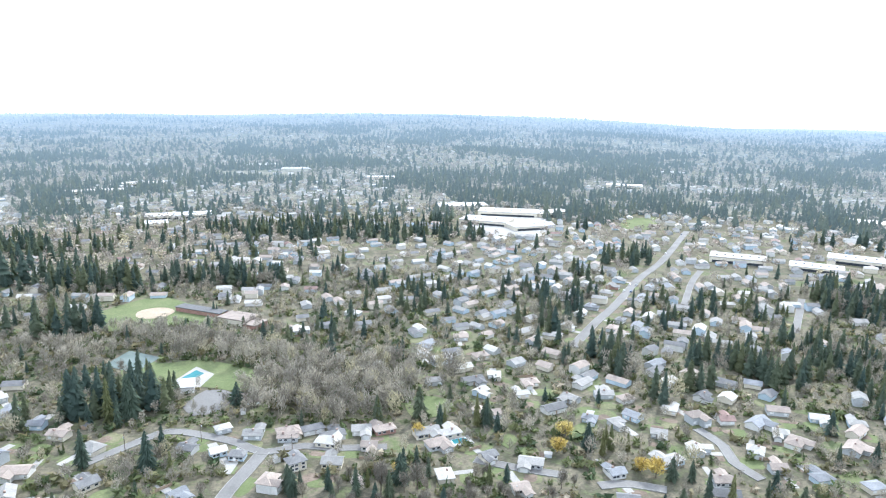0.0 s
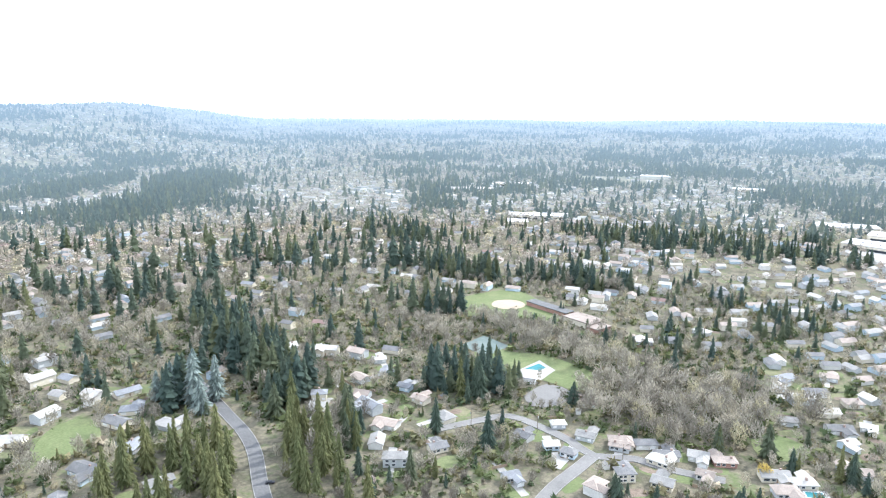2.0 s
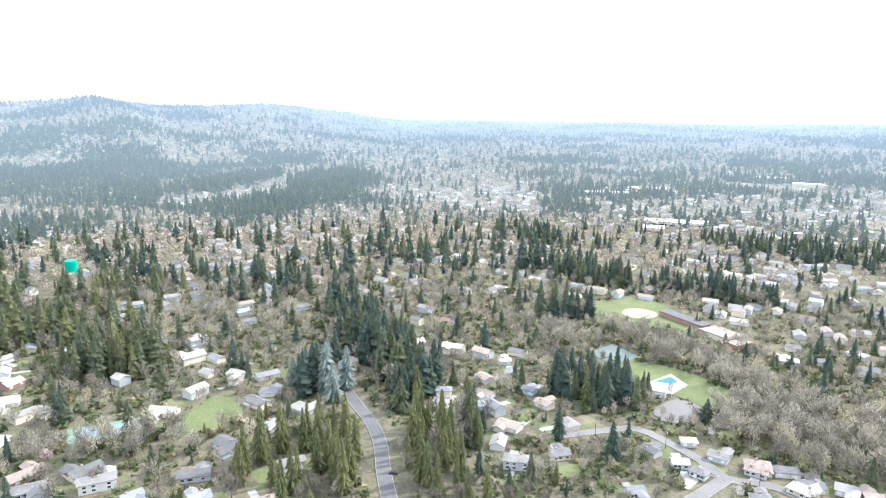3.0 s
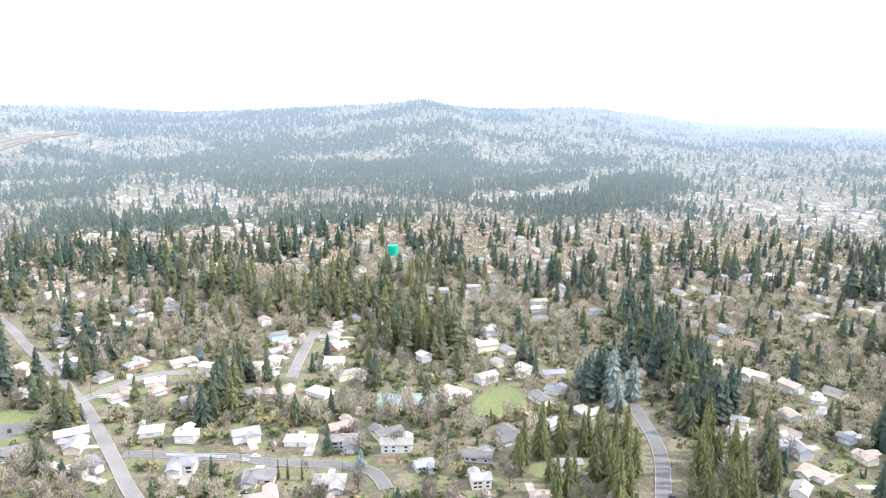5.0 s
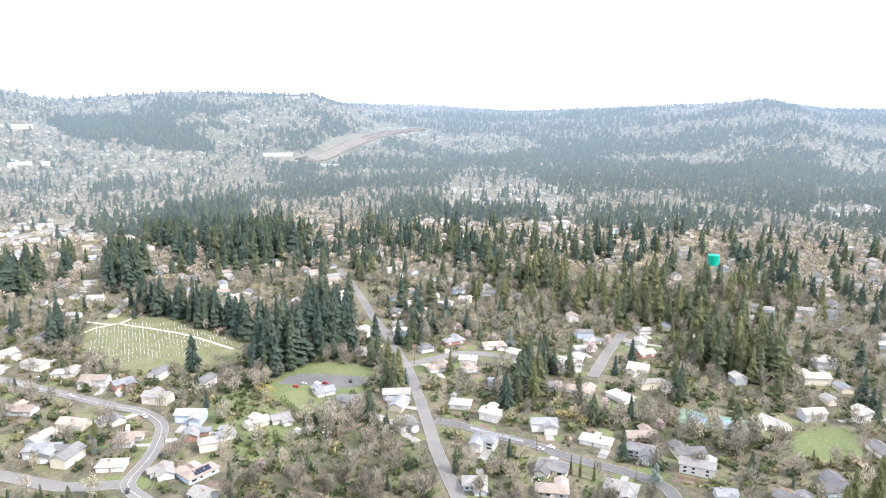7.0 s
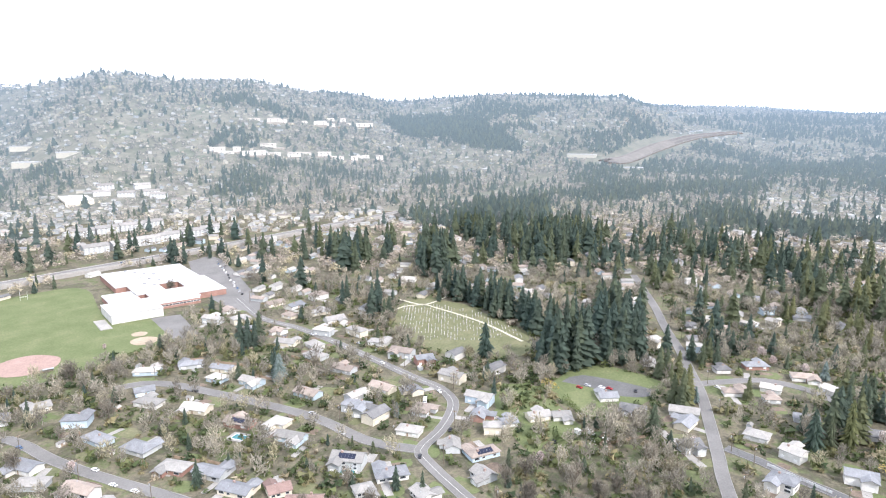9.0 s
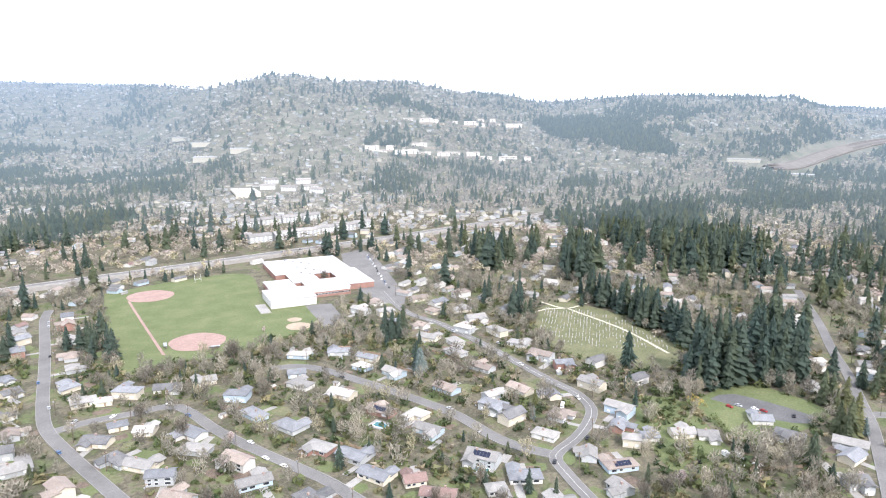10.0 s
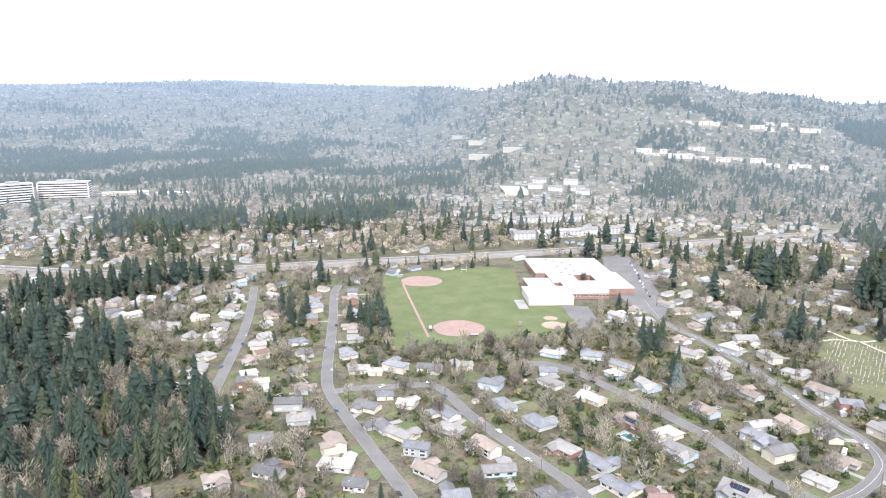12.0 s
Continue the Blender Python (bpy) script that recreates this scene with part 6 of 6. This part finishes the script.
# ---------------------------------------------------------------- hedges, fences, sheds, pools, poles
def hedge(line, h, w, material, label):
    """A clipped hedge of leaf sprays along a line, uneven along its top."""
    verts, faces = [], []
    g = random.Random(int(line[0][0] * 7 + line[0][1]))
    (ax, ay), (bx, by) = line
    length = math.hypot(bx - ax, by - ay)
    ux, uy = (bx - ax) / length, (by - ay) / length
    for k in range(int(length * 16)):
        t, side, up = g.uniform(0, length), g.uniform(-1, 1), g.random() ** 0.6
        if up < 0.8:
            side = math.copysign(g.uniform(0.8, 1.1), side)
        cx, cy, cz = ax + ux * t - uy * side * w / 2, ay + uy * t + ux * side * w / 2, up * h * (0.92 + 0.1 * math.sin(t * 1.7))
        b = len(verts)
        for _ in range(3):
            verts.append((cx + g.gauss(0, 0.32), cy + g.gauss(0, 0.32), max(0, cz + g.gauss(0, 0.3))))
        faces.append((b, b + 1, b + 2))
    base = new("hedge")
    tagged(base, label, "hedge", "garden hedges")
    mesh_object("leaves", verts, faces, material, base)
    bm = bmesh.new()
    for k in range(int(length / 2.5) + 1):
        t = min(length, k * 2.5)
        tube(bm, (ax + ux * t, ay + uy * t, 0), (ax + ux * t, ay + uy * t, h * 0.8), 0.12, 0.05, 4)
    part("stems", bm, M["bark"], base)


POST = box_mesh("post", (0.14, 0.14, 1.9), M["wood"], 0.0, True)


def fence(ax, ay, bx, by, material, label):
    base = new("fence")
    length, turn_ = math.hypot(bx - ax, by - ay), math.degrees(math.atan2(by - ay, bx - ax))
    base.matrix_basis = pose(ax, ay, 0, 0, 0, turn_)
    tagged(base, label, "fence", "garden fences")
    n = max(1, int(length / 2.4))
    board = box_mesh("panel", (length / n - 0.1, 0.1, 1.65), material)
    for k in range(n):
        shared("panel", board, base, pose((k + 0.5) * length / n, 0, 0.925 + 0.05 * (k % 2)))
    for k in range(0, n + 1, 4):
        shared("post", POST, base, pose(k * length / n, 0, 0))


def shed(x, y, heading):
    base = new("garden_shed")
    base.matrix_basis = pose(x, y, hz(x, y), 0, 0, heading)
    code = rng.choice("dgnw")
    tagged(base, f"small wooden garden shed with a {ROOF[code][0]} roof", "shed", "garden sheds")
    part("wall", gable_walls(bmesh.new(), 3.6, 2.8, 2.1, 0.5, False), rng.choice((M["wood"], WALL[0][1], WALL[2][1])), base)
    part("roof", roof_shell(bmesh.new(), 3.6, 2.8, 2.1, 0.5, False, 0.12, 0.3), ROOF[code][1], base)
    shared("door", DOOR, base, pose(0, -1.42, 1.05))


HEDGE_LABELS = ("clipped dark green garden hedge", "row of trimmed green garden evergreens")
for rows in HOUSE_ROWS:
    for x, y, h, length, code in rows:
        c, s = math.cos(radians(h)), math.sin(radians(h))
        for side in (-1, 1):
            q, off = rng.random(), side * rng.uniform(9, 13)
            ax, ay = x - length * 0.5 * c - off * s, y - length * 0.5 * s + off * c
            bx, by = x + length * 0.45 * c - off * s, y + length * 0.45 * s + off * c
            if not (is_free(ax, ay) and is_free(bx, by)) or math.hypot(x, y) > 520:
                continue
            if q < 0.26:
                hedge([(ax, ay), (bx, by)], rng.uniform(1.8, 3.4), rng.uniform(1.2, 2.0), M["hedge"], rng.choice(HEDGE_LABELS))
            elif q < 0.55:
                fence(ax, ay, bx, by, M["wood"], "weathered brown wooden garden fence")
            elif q < 0.70:
                shed(ax, ay, h + rng.choice((0, 90)))
hedge([(-398, -100), (-367, -77)], 3.2, 2.6, M["hedge"], "long clipped dark hedge beside a lawn")
hedge([(-417, -121), (-408, -108)], 4.0, 4.5, M["willow"], "bright yellow-green flowering garden hedge")
hedge([(-379, 65), (-366, 84)], 4.5, 4.0, M["willow"], "golden-yellow flowering garden hedge")
hedge([(-330, -407), (-380, -396)], 3.2, 2.2, M["hedge"], "dark green hedge beside the school field")
hedge([(-450, -430), (-430, -395)], 2.6, 2.0, M["hedge"], "dark green hedge beside the play court")
fence(-361, 14, -345, 42, M["trim"], "white rail fence along a lane")
fence(-372, -40, -352, -62, M["wood"], "tan wooden garden fence")


def pool(x, y, heading, w, d, label):
    base = new("swimming_pool")
    base.matrix_basis = pose(x, y, 0.3, 0, 0, heading)
    tagged(base, label, "swimming pool")
    part("deck", box(bmesh.new(), -w / 2 - 2.5, w / 2 + 2.5, -d / 2 - 2.2, d / 2 + 2.2, -0.3, 0.06), M["concrete"], base)
    part("water", box(bmesh.new(), -w / 2, w / 2, -d / 2, d / 2, -0.2, 0.1, 0.02), M["water"], base)
    part("coping", box(bmesh.new(), -w / 2 - 0.4, w / 2 + 0.4, -d / 2 - 0.4, d / 2 + 0.4, -0.2, 0.08, 0.02), M["trim"], base)


pool(-266, -176, 103, 10, 4.2, "narrow blue backyard swimming pool with a pale deck")
pool(-273, -248, 95, 8, 5, "covered pale blue backyard pool")
pool(10, 339, 20, 8, 5, "bright turquoise backyard swimming pool")


def pole(x, y, turn_):
    base = new("utility_pole")
    base.matrix_basis = pose(x, y, hz(x, y), 0, 0, turn_)
    tagged(base, "tall brown wooden utility pole with a crossarm", "utility pole", "utility poles")
    bm = bmesh.new()
    tube(bm, (0, 0, -0.3), (0, 0, 11), 0.2, 0.13, 6)
    part("shaft", bm, M["bark"], base)
    part("crossarm", box(bmesh.new(), -1.2, 1.2, -0.08, 0.08, 10.0, 10.25), M["wood"], base)
    part("transformer", box(bmesh.new(), 0.2, 0.75, -0.28, 0.28, 8.2, 9.3, 0.1), M["steel"], base)


def cable(a, b):
    n = 10
    line = [Vector(a).lerp(Vector(b), k / n) - Vector((0, 0, 1.1 * 4 * (k / n) * (1 - k / n))) for k in range(n + 1)]
    verts, faces = [], []
    for p in line:
        verts += [(p.x, p.y, p.z + 0.04), (p.x - 0.03, p.y - 0.03, p.z), (p.x + 0.03, p.y + 0.03, p.z)]
    for k in range(n):
        for i in range(3):
            j = (i + 1) % 3
            faces.append((3 * k + i, 3 * k + j, 3 * k + 3 + j, 3 * k + 3 + i))
    me = bpy.data.meshes.new("overhead_cable")
    me.from_pydata(verts, [], faces)
    me.materials.append(M["tyre"])
    tagged(new("overhead_cable", me), "thin black overhead cable between poles", "cable", "overhead cables")


for line, off in ((line_a, 6), (line_c, -6), (line_d, 6.5), (bend_line, -6.5), (main_line, 7), (line_f, 5.5), (line_h, 6)):
    last = None
    for i in range(3, len(line) - 2, 7):
        d = (line[i + 1] - line[i]).normalized()
        x, y = line[i].x + d.y * off, line[i].y - d.x * off
        pole(x, y, math.degrees(math.atan2(d.y, d.x)) + 90)
        top = (x, y, hz(x, y) + 10.3)
        if last:
            cable(last, top)
        last = top


def goal(x, y, heading):
    base = new("goal_post")
    base.matrix_basis = pose(x, y, 0.2, 0, 0, heading)
    tagged(base, "tall white football goal post on grass", "goal post", "goal posts")
    bm = bmesh.new()
    tube(bm, (-3, 0, 0), (-3, 0, 8), 0.12, 0.1, 6)
    part("upright", bm, M["trim"], base)
    bm = bmesh.new()
    tube(bm, (3, 0, 0), (3, 0, 8), 0.12, 0.1, 6)
    part("upright", bm, M["trim"], base)
    part("crossbar", box(bmesh.new(), -3, 3, -0.1, 0.1, 2.9, 3.15), M["trim"], base)


goal(-402, -612, 150)


def rubbish_heap(x, y, spread):
    """Broken boards and brush thrown in a heap."""
    base = new("rubbish_heap")
    base.matrix_basis = pose(x, y, 0)
    tagged(base, "heap of broken pale boards and brush", "rubbish heap")
    board = box_mesh("board", (2.6, 0.4, 0.12), M["wood"])
    pale = box_mesh("board", (1.8, 0.9, 0.1), M["trim"])
    for k in range(70):
        shared("board", pale if k % 4 == 0 else board, base, pose(rng.gauss(0, spread), rng.gauss(0, spread * 0.6), rng.uniform(0.1, 0.9), rng.uniform(-30, 30), rng.uniform(-25, 25), rng.uniform(0, 360)))


rubbish_heap(-352, -66, 6)


def dugout(x, y, heading, label):
    base = new("dugout")
    base.matrix_basis = pose(x, y, 0.2, 0, 0, heading)
    tagged(base, label, "dugout")
    part("wall", box(bmesh.new(), -4, 4, 0.8, 1.0, 0, 2.2), M["concrete"], base)
    part("roof", box(bmesh.new(), -4.2, 4.2, -1.2, 1.2, 2.2, 2.4), M["steel"], base)
    part("bench", box(bmesh.new(), -3.5, 3.5, 0.2, 0.7, 0.3, 0.5), M["wood"], base)


dugout(-272, -462, 60, "small grey dugout beside a clay infield")
dugout(-292, -430, 150, "small grey dugout beside a clay infield")
dugout(-332, -628, 10, "small grey dugout beside a clay infield")
